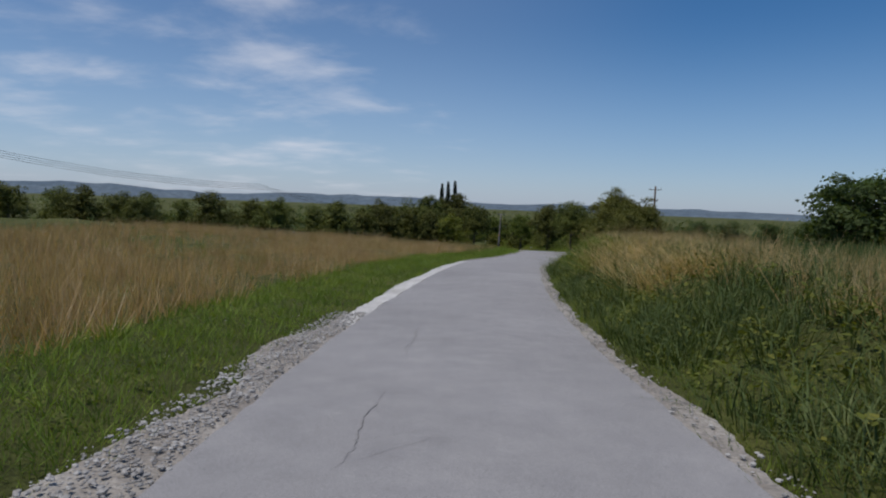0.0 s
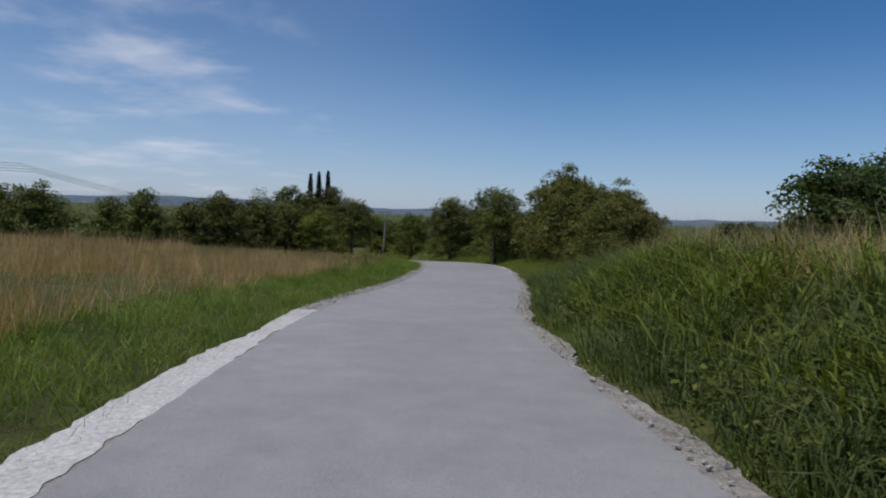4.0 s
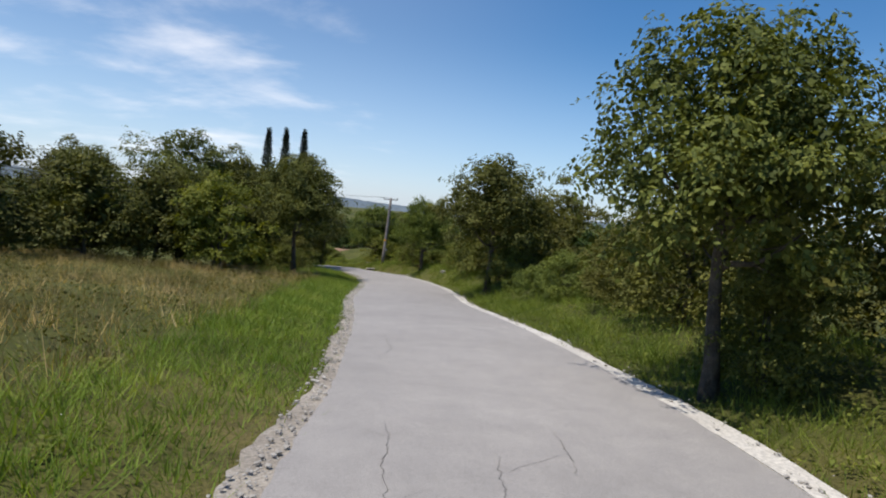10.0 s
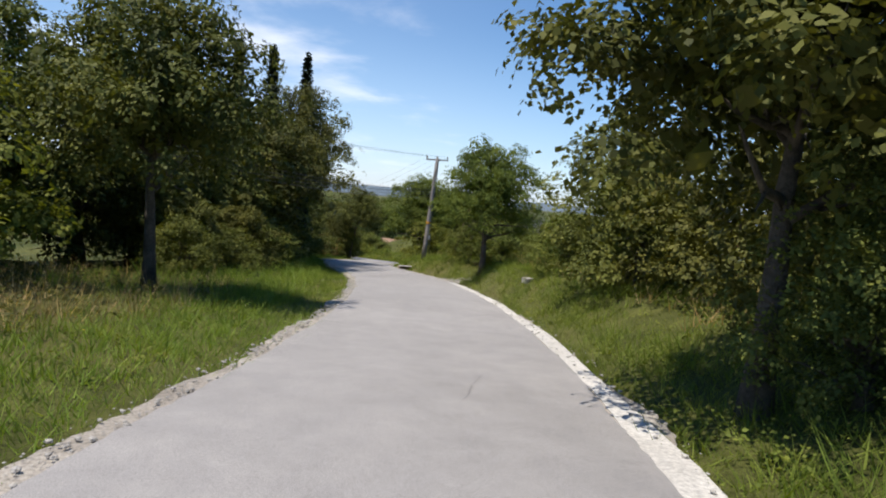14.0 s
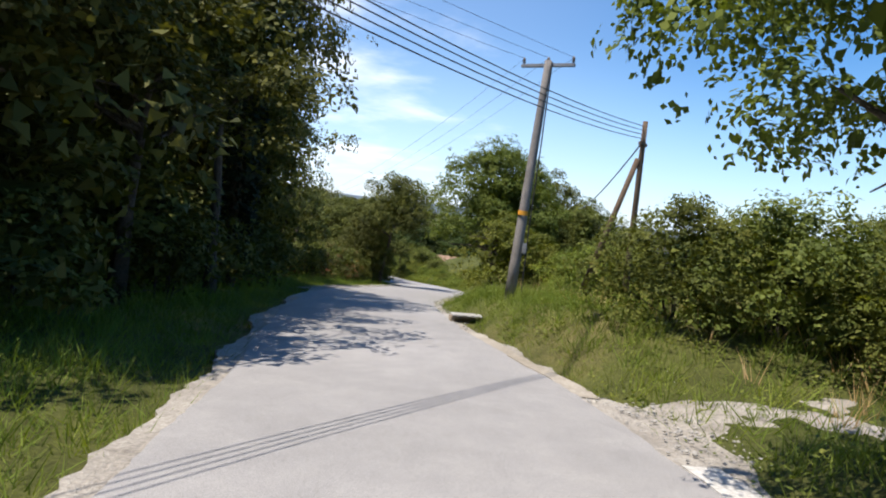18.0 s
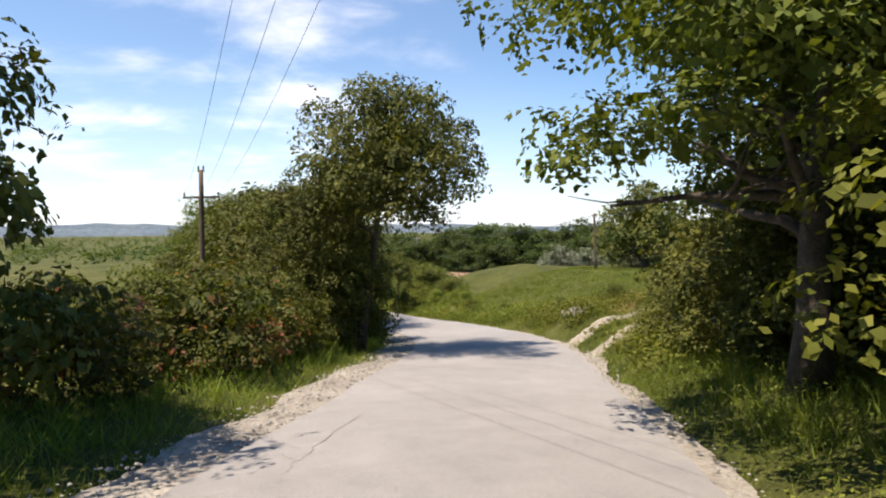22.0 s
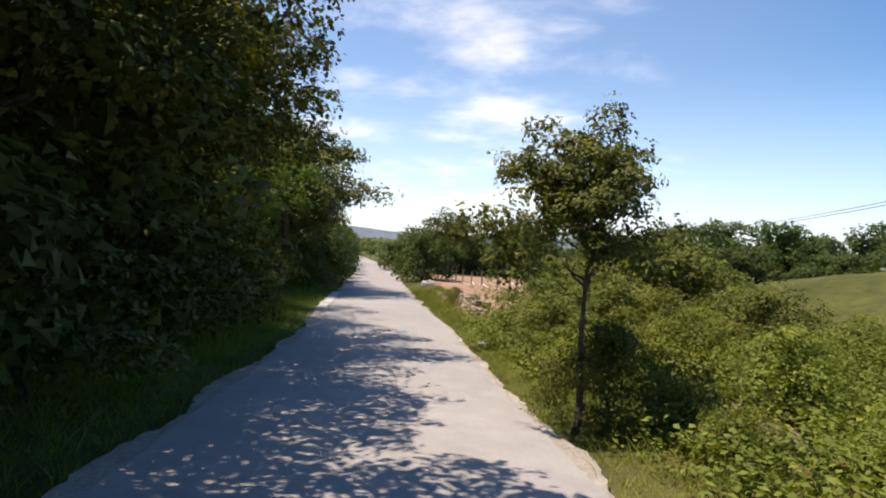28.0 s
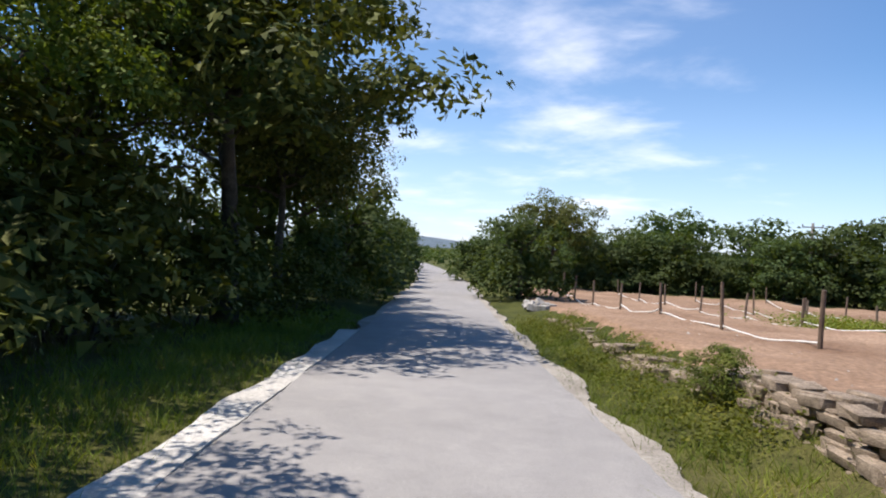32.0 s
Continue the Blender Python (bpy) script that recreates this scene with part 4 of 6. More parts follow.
    for x, y, h in ((12.4, 132.5, 3.6), (11.6, 133.8, 3.6), (13.8, 133.2, 4.2), (10.9, 135.0, 3.0), (14.6, 133.0, 4.6)):
        plant("dense_a", x, y, h, "dark shrub in the shade of the bend oak", wide=1.15)
    plant("yellow", 10.5, 128.2, 3.5, "yellow-green young tree in long grass", wide=1.1)
    e = plant("oak_d", 3.1, 141.4, 7.2, "full oak leaning over the bend", wide=0.86, rz=2.0)
    c = Matrix.Translation(e.matrix_basis.translation)
    e.matrix_basis = c @ Matrix.Rotation(radians(11), 4, Vector((0.5, 0.85, 0))) @ c.inverted() @ e.matrix_basis
    plant("dense_a", 1.5, 145.0, 5.4, "dark oak beside the leaning tree", wide=0.85)
    plant("dense_a", 2.6, 141.6, 4.2, "dark shoots round the leaning oak's trunk", wide=0.72)
    plant("dense_a", 1.9, 140.5, 4.3, "dark shoots round the leaning oak's trunk", wide=0.7)
    L12 = "light green leafy shrub in the sunny verge"
    for x, y, h, k in ((3.7, 102.4, 2.7, "hedge_b"), (1.5, 103.6, 3.4, "hedge_a"), (3.8, 105.6, 2.2, "bush_a"), (0.8, 100.2, 2.6, "bush_b"), (2.6, 99.4, 2.9, "hedge_b"), (3.6, 97.4, 1.8, "bush_a"), (3.9, 100.0, 1.6, "bush_b")):
        plant(k, x, y, h, L12, "verge shrubs", 1.05)
    plant("dense_a", 12.9, 139.2, 4.9, "dark many-stemmed oak beside the bend", wide=0.9)
    plant("dense_a", 12.4, 136.9, 6.6, "tall oak at the corner of the field track", wide=0.9)
    plant("dense_a", 13.9, 136.6, 5.6, "dark many-stemmed oak beside the bend", wide=0.85)
    plant("oak_a", -22.2, 226.8, 7.6, "tall thin-crowned tree past the vineyard")
    L7 = "bush with rust-red young leaves at the lane's edge"
    for i, (s, n, h, k) in enumerate([(134.2, -5.4, 1.9, "rusty"), (136.6, -5.7, 1.9, "bush_b"), (138.8, -5.3, 2.0, "rusty"), (141.3, -5.6, 2.0, "rusty"), (137, -7.4, 1.8, "bush_a"), (140.5, -7.6, 1.8, "rusty"), (144, -7.6, 1.8, "bush_b"), (149.3, -4.9, 2.6, "rusty"), (150.5, -6.6, 3.0, "hedge_a"), (137.0, -4.9, 2.2, "rusty"), (139.8, -4.7, 1.9, "bush_b")]):
        x, y = beside(s, n)
        plant(k, float(x), float(y), h, L7 if k == "rusty" else L4, "")
    plant("slim", 0.85, 166.1, 4.1, "small open-crowned oak among roadside shrubs", wide=0.92)
    plant("bush_b", 1.25, 166.5, 1.5, "dark bush round the foot of the small oak", wide=0.85)
    L8 = "sprawling shrub over the old stone wall"
    for i, (s, n, h, k) in enumerate([(162.5, 5.2, 0.9, "yellow_bush"), (165, 5.0, 1.0, "yellow_bush"), (168, 5.4, 1.3, "yellow_bush"), (170.5, 4.9, 1.4, "yellow_bush"), (173, 6.2, 1.7, "yellow_bush"), (175.5, 6.0, 1.9, "bush_a"), (177.5, 7.2, 2.2, "bush_b"), (180.5, 8.6, 2.4, "bush_a"),
                                      (183, 10.2, 2.4, "bush_b"), (178.5, 9.6, 2.6, "bush_a"), (174.5, 8.8, 2.0, "bush_b"), (170.2, 7.8, 1.4, "yellow_bush"), (186, 11.8, 2.3, "bush_a"), (161, 4.6, 0.6, "bush_b"), (171.6, 3.7, 1.2, "yellow_bush"), (174, 3.8, 1.6, "bush_a"), (176.6, 4.2, 2.0, "bush_b"), (178.6, 4.9, 2.4, "bush_a"), (149.6, 7.4, 0.8, "bush_a"), (152.8, 7.8, 0.9, "bush_b"), (166.2, 6.8, 1.2, "yellow_bush"), (166.8, 3.9, 0.6, "yellow_bush"), (168.8, 4.0, 0.7, "yellow_bush"), (171, 3.7, 0.6, "yellow_bush"), (172.6, 4.6, 1.0, "yellow_bush"), (174.2, 3.9, 0.7, "bush_b"), (176, 4.5, 1.0, "bush_a"), (178.6, 5.6, 1.3, "yellow_bush"), (157, 4.6, 0.6, "bush_b"), (152.5, 5, 0.7, "bush_a"), (181, 5.1, 0.9, "bush_b"), (191.6, 3.9, 0.8, "bush_a"), (178.8, 7.8, 3.2, "bush_b"), (180.8, 7.2, 2.2, "yellow_bush"), (176.6, 5.6, 1.9, "yellow_bush"), (182.6, 8.6, 2.8, "bush_b"), (177, 7.6, 3.0, "bush_a")]):
        x, y = beside(s, n)
        plant(k, float(x), float(y), h, L8, "wall shrubs", 1.15)
    plant("slim", -2.3, 175.6, 3.6, "thin young oak above the shrubs", wide=0.62)
    plant("round", 22.2, 187.0, 8.2, "huge round-crowned tree on the field's far side", wide=0.92)
    L9 = "silvery olive tree in the grove beyond the field"
    for i in range(33):
        x, y = -2 + (i % 11) * 3.3 + 1.1 * math.sin(i * 2.1), 193 + (i // 11) * 5 + math.cos(i * 3.3)
        s, n = station(np.array([x]), np.array([y]))
        if float(n[0]) < 27 and float(s[0]) > 178:
            continue
        plant("olive", x, y, 2.6 + 0.5 * math.sin(i * 1.7), L9, "olive grove")
    L10 = "dark green tree in the distant tree belt"
    for i in range(40):
        x = -24 + i * 3.1
        plant(("far_a", "far_b")[i % 2], x, 246 + 9 * math.sin(i * 1.9) + 0.1 * x, 6.0 + 1.4 * math.sin(i * 2.7) + (2.0 if x > 0 else 0.0), L10, "distant tree belt", 1.15)
    for i, (x, y, h) in enumerate([(-19.5, 212, 5.0), (-23.5, 224, 4.0), (-30, 243, 5.0), (-34.5, 249, 4.8), (-39, 255, 4.8), (-27, 247, 5.0), (-43, 262, 5.0), (-18, 234, 4.6), (25, 222, 6), (31, 214, 6), (37, 207, 6), (44, 196, 6.6), (34, 190, 6.0), (30, 187, 4.8), (40, 182, 5.8), (48, 172, 6), (47, 160, 5.4), (37, 186, 6.0), (28.5, 197, 5.6), (43, 176, 5.6), (34, 181, 4.6), (39, 168, 4.6), (36, 158, 4.4)]):
        plant(("far_b", "far_a")[i % 2], x, y, h, L10, "trees behind the fields")
    for i in range(30):
        x = -30 + 2.4 * i
        plant(("far_a", "far_b")[(i * 7) % 2], x, 233.0 + 2.0 * math.sin(i * 2.3) + 0.1 * x, 4.4 + 1.2 * math.sin(i * 1.3), "low bushy tree along the vineyard's far edge", "vineyard edge trees", 1.25)
    L11 = "dark tree on the rise beyond the field"
    for i, (x, y, h) in enumerate([(45, 71, 9.0), (49, 75, 10.2), (53, 70, 10.6), (57, 75, 11.0), (61, 68, 11.4), (40, 78, 4.0), (36, 92, 3.4), (30, 96, 3.6), (24, 98, 3.8), (52, 84, 4.6), (66, 73, 11.2), (28, 104, 4.0), (34, 112, 4.4), (42, 104, 4.2), (50, 112, 4.6), (58, 100, 5), (40, 124, 4.6), (48, 134, 5), (34, 136, 4.2), (56, 146, 5.2), (30, 150, 3.8)]):
        plant(("far_b", "far_a")[i % 2], x, y, h, L11, "trees beyond the field", 1.15)


plants()


# ---- verges, strips and tracks ----
def strips():
    k = ribbon("concrete_strip", 11.2, 36, lambda s: -HALF - 0.02 + 0 * s, lambda s: -HALF - np.minimum(0.5, 0.16 + 0.12 * (s - 11)) - 0.07 * np.sin(s * 0.7), 0.015, CONCRETE, stp=0.16, rough=0.06, seed=3)
    tagged(k, "pale broken concrete edging beside the asphalt", "edging", kind="structure")
    k = ribbon("concrete_strip", 53, 108.0, lambda s: HALF + 0.02 + 0 * s, lambda s: HALF + np.minimum(0.34, 0.03 + 0.06 * (s - 52)) + 0.05 * np.sin(s * 0.9), 0.02, CONCRETE, rough=0.02, seed=4)
    tagged(k, "pale concrete edging beside the asphalt", "edging", kind="structure")
    k = ribbon("concrete_strip", 186.2, 200, lambda s: -HALF - 0.03 + 0 * s, lambda s: -HALF - 0.5 + 0.06 * np.sin(s * 2.1), 0.03, CONCRETE, rough=0.03, seed=5)
    tagged(k, "pale concrete edging slab beside the asphalt", "edging", kind="structure")
    k = ribbon("gutter", 110.3, 116.6, HALF + 0.02, HALF + 0.32, 0.018, TRACK, rough=0.05, seed=6)
    tagged(k, "shallow dusty concrete gutter beside the asphalt", "gutter", kind="structure")
    widths = {-1: ((-6, 0.75), (12, 0.75), (14, 0.3), (35, 0.3), (37, 0.55), (50, 0.45), (56, 0.28), (106, 0.3), (125, 0.35), (128, 0.95), (147, 0.95), (150, 0.5), (156, 0.3), (176, 0.3), (184, 0.6), (187, 0.55), (200, 0.35), (240, 0.2)),
              1: ((-6, 0.35), (57, 0.35), (59, 0.4), (107, 0.45), (108.2, 0.9), (110, 0.9), (110.6, 0.6), (116, 0.55), (118, 0.35), (150, 0.35), (153, 0.2), (186, 0.2), (192, 0.45), (240, 0.3))}
    for side in (-1, 1):
        k = ribbon("gravel_shoulder", -6, 240, lambda s: side * (HALF - 0.12) + 0 * s, lambda s: side * (HALF + table(s, *widths[side]) * (0.85 + 0.3 * wave(s, s * 0.2, 2.3, side))), 0.006, GRAVEL, stp=0.16, rough=0.07, seed=20 + side, thick=0.12)
        tagged(k, "dusty limestone gravel along the asphalt's edge", "gravel shoulder", kind="structure")


def stone_shapes(count, seed, flat=0.7, blocky=False):
    out = []
    for k in range(count):
        rng = np.random.RandomState(seed + k)
        bm = bmesh.new()
        if blocky:
            bmesh.ops.create_cube(bm, size=0.95)
            bmesh.ops.bevel(bm, geom=bm.edges[:], offset=0.07, segments=1, affect="EDGES")
            for v in bm.verts:
                v.co += Vector(rng.uniform(-0.06, 0.06, 3))
                v.co.z *= flat
        else:
            bmesh.ops.create_icosphere(bm, subdivisions=1, radius=0.5)
            for v in bm.verts:
                v.co *= rng.uniform(0.78, 1.18)
                v.co.z *= flat
                v.co.x *= 1.25
        me = bpy.data.meshes.new("stone")
        bm.to_mesh(me)
        bm.free()
        me.shade_flat()
        out.append(me)
    return out


def gravel_stones():
    """Loose stones on the shoulders, too many to count."""
    rng = np.random.RandomState(7)
    ico = stone_shapes(3, 70, 0.65)
    base = [(np.array([v.co[:] for v in m.vertices]), np.array([p.vertices[:] for p in m.polygons])) for m in ico]
    vs, fs, k = [], [], 0
    for a, b, side, w, n in ((-3, 13, -1, 0.8, 4600), (36, 52, -1, 0.5, 2000), (52, 105, -1, 0.35, 2400), (0, 58, 1, 0.35, 1800), (126, 150, -1, 1.0, 2600), (108, 110.2, 1, 2.4, 420), (117, 145, 1, 0.4, 500), (181, 187, -1, 0.7, 350), (58, 106, 1, 0.6, 500)):
        s = rng.uniform(a, b, n)
        off = side * (HALF + 0.0 + w * rng.beta(1.5, 1.8, n))
        x, y = beside(s, off)
        z = road_z(s) + 0.005
        r = 0.007 + 0.022 * rng.uniform(0, 1, n) ** 3
        for i in range(n):
            v, f = base[i % 3]
            c, d = math.cos(i), math.sin(i)
            p = v * r[i] * 2
            p = np.stack([p[:, 0] * c - p[:, 1] * d + x[i], p[:, 0] * d + p[:, 1] * c + y[i], p[:, 2] + z[i]], 1)
            vs.append(p)
            fs.append(f + k)
            k += len(v)
    me = quick_mesh("gravel_stones", np.vstack(vs), np.vstack(fs), STONE)
    me.shade_flat()
    tagged(new("gravel_stones", me), "scattered pale limestone chips on the shoulders", "gravel", kind="stuff")
    for m in ico:
        bpy.data.meshes.remove(m)


def field_sheet(name, inside, lift, mat, label, cat, box, stp=0.45):
    """A sheet that follows the land where inside(x, y, s, n) holds."""
    xs, ys = np.arange(box[0], box[1], stp), np.arange(box[2], box[3], stp)
    X, Y = np.meshgrid(xs, ys, indexing="ij")
    x, y = X.ravel(), Y.ravel()
    s, n = lookup(G_S, x, y), lookup(G_N, x, y)
    keep = inside(x, y, s, n).reshape(X.shape)
    z = land(x, y) + lift + 0.03 * wave(x, y, 0.7, 5) + 0.015 * wave(x, y, 0.23, 6)
    # the rim dips into the land
    inner = np.zeros_like(keep)
    inner[1:-1, 1:-1] = keep[2:, 1:-1] & keep[:-2, 1:-1] & keep[1:-1, 2:] & keep[1:-1, :-2] & keep[2:, 2:] & keep[:-2, :-2] & keep[2:, :-2] & keep[:-2, 2:]
    z = np.where(inner.ravel(), z, z - lift - 0.12)
    ny = len(ys)
    i, j = np.meshgrid(np.arange(len(xs) - 1), np.arange(ny - 1), indexing="ij")
    ok = (keep[:-1, :-1] & keep[1:, :-1] & keep[:-1, 1:] & keep[1:, 1:]).ravel()
    a = (i * ny + j).ravel()[ok]
    me = quick_mesh(name, np.stack([x, y, z], 1), np.stack([a, a + ny, a + ny + 1, a + 1], 1), mat)
    me.shade_smooth()
    return tagged(new(name, me), label, cat, kind="structure")


def in_soil(x, y, s, n):
    edge = table(s, (178, 40), (180.5, 10), (182.5, 4.8), (184, 4.2), (192, 4.12), (206, 4.2), (230, 4.6)) + 0.05 * wave(x, y, 2.0, 9)
    return (s > 178) & (s < 244) & (n > edge) & (n < 17 + 0.8 * (s - 188)) & (y < 229 + 0.1 * x)


RUT_A = np.array([(8.3, 143.4), (9.2, 144.0), (10.3, 145.0), (12.1, 148.6), (13.3, 151.6), (15.4, 156.8), (17.0, 161.8), (17.4, 166.2)])
RUT_B = np.array([(8.6, 140.6), (9.8, 141.8), (11.5, 144.3), (13.1, 147.5), (14.6, 150.5), (16.1, 153.9), (18.3, 160.2), (18.6, 164.4)])


def rut_distance(x, y):
    d = np.full(np.shape(x), 99.0)
    for rut in (RUT_A, RUT_B):
        for p, q in zip(rut[:-1], rut[1:]):
            w = q - p
            u = np.clip(((x - p[0]) * w[0] + (y - p[1]) * w[1]) / (w @ w), 0, 1)
            d = np.minimum(d, np.hypot(x - p[0] - u * w[0], y - p[1] - u * w[1]))
    return d


def rut(points, width, seed):
    u = np.linspace(0, len(points) - 1, 260)
    px, py = np.interp(u, range(len(points)), points[:, 0]), np.interp(u, range(len(points)), points[:, 1])
    for _ in range(6):
        px[1:-1] = (px[:-2] + px[2:]) / 2
        py[1:-1] = (py[:-2] + py[2:]) / 2
    tx, ty = np.gradient(px), np.gradient(py)
    ln = np.hypot(tx, ty)
    w = width * (1 + 0.22 * wave(u, u * 2, 0.9, seed) + 0.16 * wave(u, u * 2, 0.13, seed + 4)) * np.interp(u, [0, 0.8, 1.8, 3, 6, 7], [3.0, 1.9, 1.2, 1.0, 0.75, 0.25])
    cols = []
    for c in (-1, -0.5, 0, 0.5, 1):
        torn = 1 + 0.30 * abs(c) * wave(u * 3 + 9 * c, u * 5, 0.11, seed + 7)
        x, y = px + c * torn * w / 2 * ty / ln, py - c * torn * w / 2 * tx / ln
        cols.append(np.stack([x, y, land(x, y) + 0.03 + 0.02 * (abs(c) < 0.7) - 0.05 * (abs(c) > 0.9)], 1))
    v = np.stack(cols, 1).reshape(-1, 3)
    i, j = np.meshgrid(np.arange(len(u) - 1), np.arange(4), indexing="ij")
    a = (i * 5 + j).ravel()
    me = quick_mesh("track_rut", v, np.stack([a, a + 1, a + 6, a + 5], 1), TRACK)
    tagged(new("track_rut", me), "white gravel wheel rut climbing through the field", "track", kind="structure")


strips()
gravel_stones()
field_sheet("vineyard_soil", in_soil, 0.09, SOIL, "bare dry red-brown soil of a new vineyard", "soil", (-45, 40, 176, 238), 0.22)
field_sheet("driveway", lambda x, y, s, n: (s > 108.7 + 0.25 * np.sin(3 * x)) & (s < 110.5 + 0.25 * np.sin(2.3 * x)) & (n > 2.0) & (n < 6.0 + 0.5 * np.sin(4 * s)), 0.008, GRAVEL, "rough gravel field entrance off the lane", "driveway", (8, 18, 100, 116), 0.2)
rut(RUT_A, 0.42, 1)
rut(RUT_B, 0.42, 2)


# ---- grass ----
def blades(name, s, n, h, width, mat, label, lean=0.35, seed=0, cat="grass", bent=False):
    rng = np.random.RandomState(seed)
    x, y = beside(s, n)
    keep = (rut_distance(x, y) > 0.27) & ~in_soil(x, y, *(lookup(G_S, x, y), lookup(G_N, x, y)))
    true_n = lookup(G_N, x, y)
    keep &= np.abs(true_n) > HALF + 0.02
    x, y, h = x[keep], y[keep], np.broadcast_to(h, keep.shape)[keep]
    m = len(x)
    # tufts: each blade is drawn towards its tuft's middle and leans away from it
    k = (np.arange(m) // 9) * 9
    ox, oy = rng.normal(0, 0.09, m), rng.normal(0, 0.09, m)
    x, y = x[k] + ox, y[k] + oy
    h = h * (0.7 + 0.6 * rng.uniform(0, 1, m)[k])
    z = land(x, y) - 0.02
    a = rng.uniform(0, 2 * np.pi, m)
    d = np.stack([np.cos(a), np.sin(a)], 1)
    w = (width * rng.uniform(0.6, 1.4, m))[:, None]
    t = rng.normal(0, lean * 0.6, (m, 2)) * h[:, None] + np.stack([ox, oy], 1) * (4.5 * lean * h / 0.35)[:, None]
    p = np.stack([x, y], 1)
    if bent:
        # two lengths: upright below, arching over above
        v = np.empty((m, 5, 3))
        top = h * rng.uniform(0.7, 1.05, m)
        mid = p + t * 0.35
        for i, (q, f) in enumerate(((p - d * w / 2, 0.0), (p + d * w / 2, 0.0), (mid - d * w * 0.42, 0.66), (mid + d * w * 0.42, 0.66), (p + t * 1.5, 0.92))):
            v[:, i, :2] = q
            v[:, i, 2] = z + top * f
        k = np.arange(m)[:, None, None] * 5 + np.array([(0, 1, 2), (1, 3, 2), (2, 3, 4)])[None]
        return tagged(new(name, quick_mesh(name, v.reshape(-1, 3), k.reshape(-1, 3), mat)), label, cat, kind="stuff")
    v = np.empty((m, 3, 3))
    v[:, 0, :2], v[:, 1, :2], v[:, 2, :2] = p - d * w / 2, p + d * w / 2, p + t
    v[:, 0, 2] = v[:, 1, 2] = z
    v[:, 2, 2] = z + h * rng.uniform(0.75, 1.1, m)
    me = quick_mesh(name, v.reshape(-1, 3), np.arange(3 * m).reshape(-1, 3), mat)
    return tagged(new(name, me), label, cat, kind="stuff")


def scatter(rng, s0, s1, n0, n1, count, patch=0.0, seed=0):
    s, n = rng.uniform(s0, s1, count), rng.uniform(n0, n1, count)
    if patch:
        ok = wave(s, n, patch, seed) + rng.uniform(-0.9, 0.9, count) > -0.1
        s, n = s[ok], n[ok]
    return s, n


def grasses():
    rng = np.random.RandomState(3)
    # short verges
    for side, s0, s1, out, count in ((-1, -4, 50, 3.4, 56000), (-1, 50, 92, 2.5, 40000), (-1, 92, 205, 2.6, 84000), (1, -4, 100, 1.9, 66000), (1, 100, 205, 2.2, 80000)):
        s = rng.uniform(s0, s1, count)
        n = side * (HALF + 0.12 + out * rng.beta(1.1, 1.1, count))
        gap = np.where(side < 0, table(s, (13, 0.75), (14, 0.45), (34, 0.45), (36, 0.35), (66, 0.3), (106, 0.2), (126, 0.5), (135, 0.8), (148, 0.7), (156, 0.2), (190, 0.5), (205, 0.5)), table(s, (0, 0.2), (57, 0.2), (60, 0.4), (106, 0.4), (118, 0.45), (120, 0.15), (205, 0.15)))
        ok = (np.abs(n) - HALF > gap * rng.uniform(0.7, 1.25, count)) & ~((side > 0) & (s > 108.0) & (s < 110.3) & (n < 6.5) & (rng.uniform(0, 1, count) < 0.75))
        s, n = s[ok], n[ok]
        h = 0.06 + 0.17 * rng.uniform(0, 1, len(s)) * (0.45 + step(np.abs(n), HALF, HALF + 1.8))
        blades("verge_grass", s, n, h, 0.013, GREEN_BLADE, "short green roadside grass", 0.45, 11 + int(s0) + side)
    # meadow to the one side
    s, n = scatter(rng, -6, 50, -13, -5.2, 80000, 5, 1)
    blades("meadow_grass", s, n, rng.uniform(0.4, 0.85, len(s)), 0.012, GOLD_BLADE, "tall dry golden meadow grass", 0.22, 31)
    s, n = scatter(rng, -6, 55, -34, -13, 75000, 9, 2)
    blades("meadow_grass", s, n, rng.uniform(0.45, 0.9, len(s)), 0.022, GOLD_BLADE, "tall dry golden meadow grass", 0.2, 32)
    s, n = scatter(rng, -6, 50, -34, -4.2, 9000, 4, 5)
    blades("meadow_grass", s, n, rng.uniform(0.25, 0.5, len(s)), 0.018, GREEN_BLADE, "green grass below the dry meadow stalks", 0.3, 33)
    s, n = scatter(rng, 46, 97, -27, -4.3, 90000, 4, 3)
    blades("meadow_grass", s, n, rng.uniform(0.15, 0.42, len(s)), 0.014, HAY_BLADE, "half-dry brownish meadow grass", 0.35, 34)
    s, n = scatter(rng, 46, 97, -27, -4.6, 42000, 2.2, 14)
    blades("meadow_grass", s, n, rng.uniform(0.25, 0.55, len(s)), 0.010, GOLD_BLADE, "pale seeding stalks in the meadow", 0.3, 37)
    s, n = scatter(rng, 46, 98, -5.4, -3.2, 16000, 2.2, 8)
    blades("meadow_grass", s, n, rng.uniform(0.10, 0.30, len(s)), 0.015, GREEN_BLADE, "green meadow grass and herbs", 0.35, 35)
    # the bank and field to the other side
    s, n = scatter(rng, -4, 50, 2.6, 7.6, 90000, 2.5, 4)
    blades("bank_grass", s, n, rng.uniform(0.25, 0.7, len(s)) * (0.4 + 0.6 * step(n, 2.4, 4.2)), 0.017, DARK_BLADE, "rank broad-bladed green grass on the bank", 0.4, 41, bent=True)
    s, n = scatter(rng, -4, 47, 4.8, 8.4, 30000, 1.6, 24)
    blades("bank_grass", s, n, rng.uniform(0.5, 0.95, len(s)) * (0.55 + 0.45 * step(n, 4.6, 6.0)), 0.012, GOLD_BLADE, "dry seeding grass along the top of the bank", 0.25, 42)
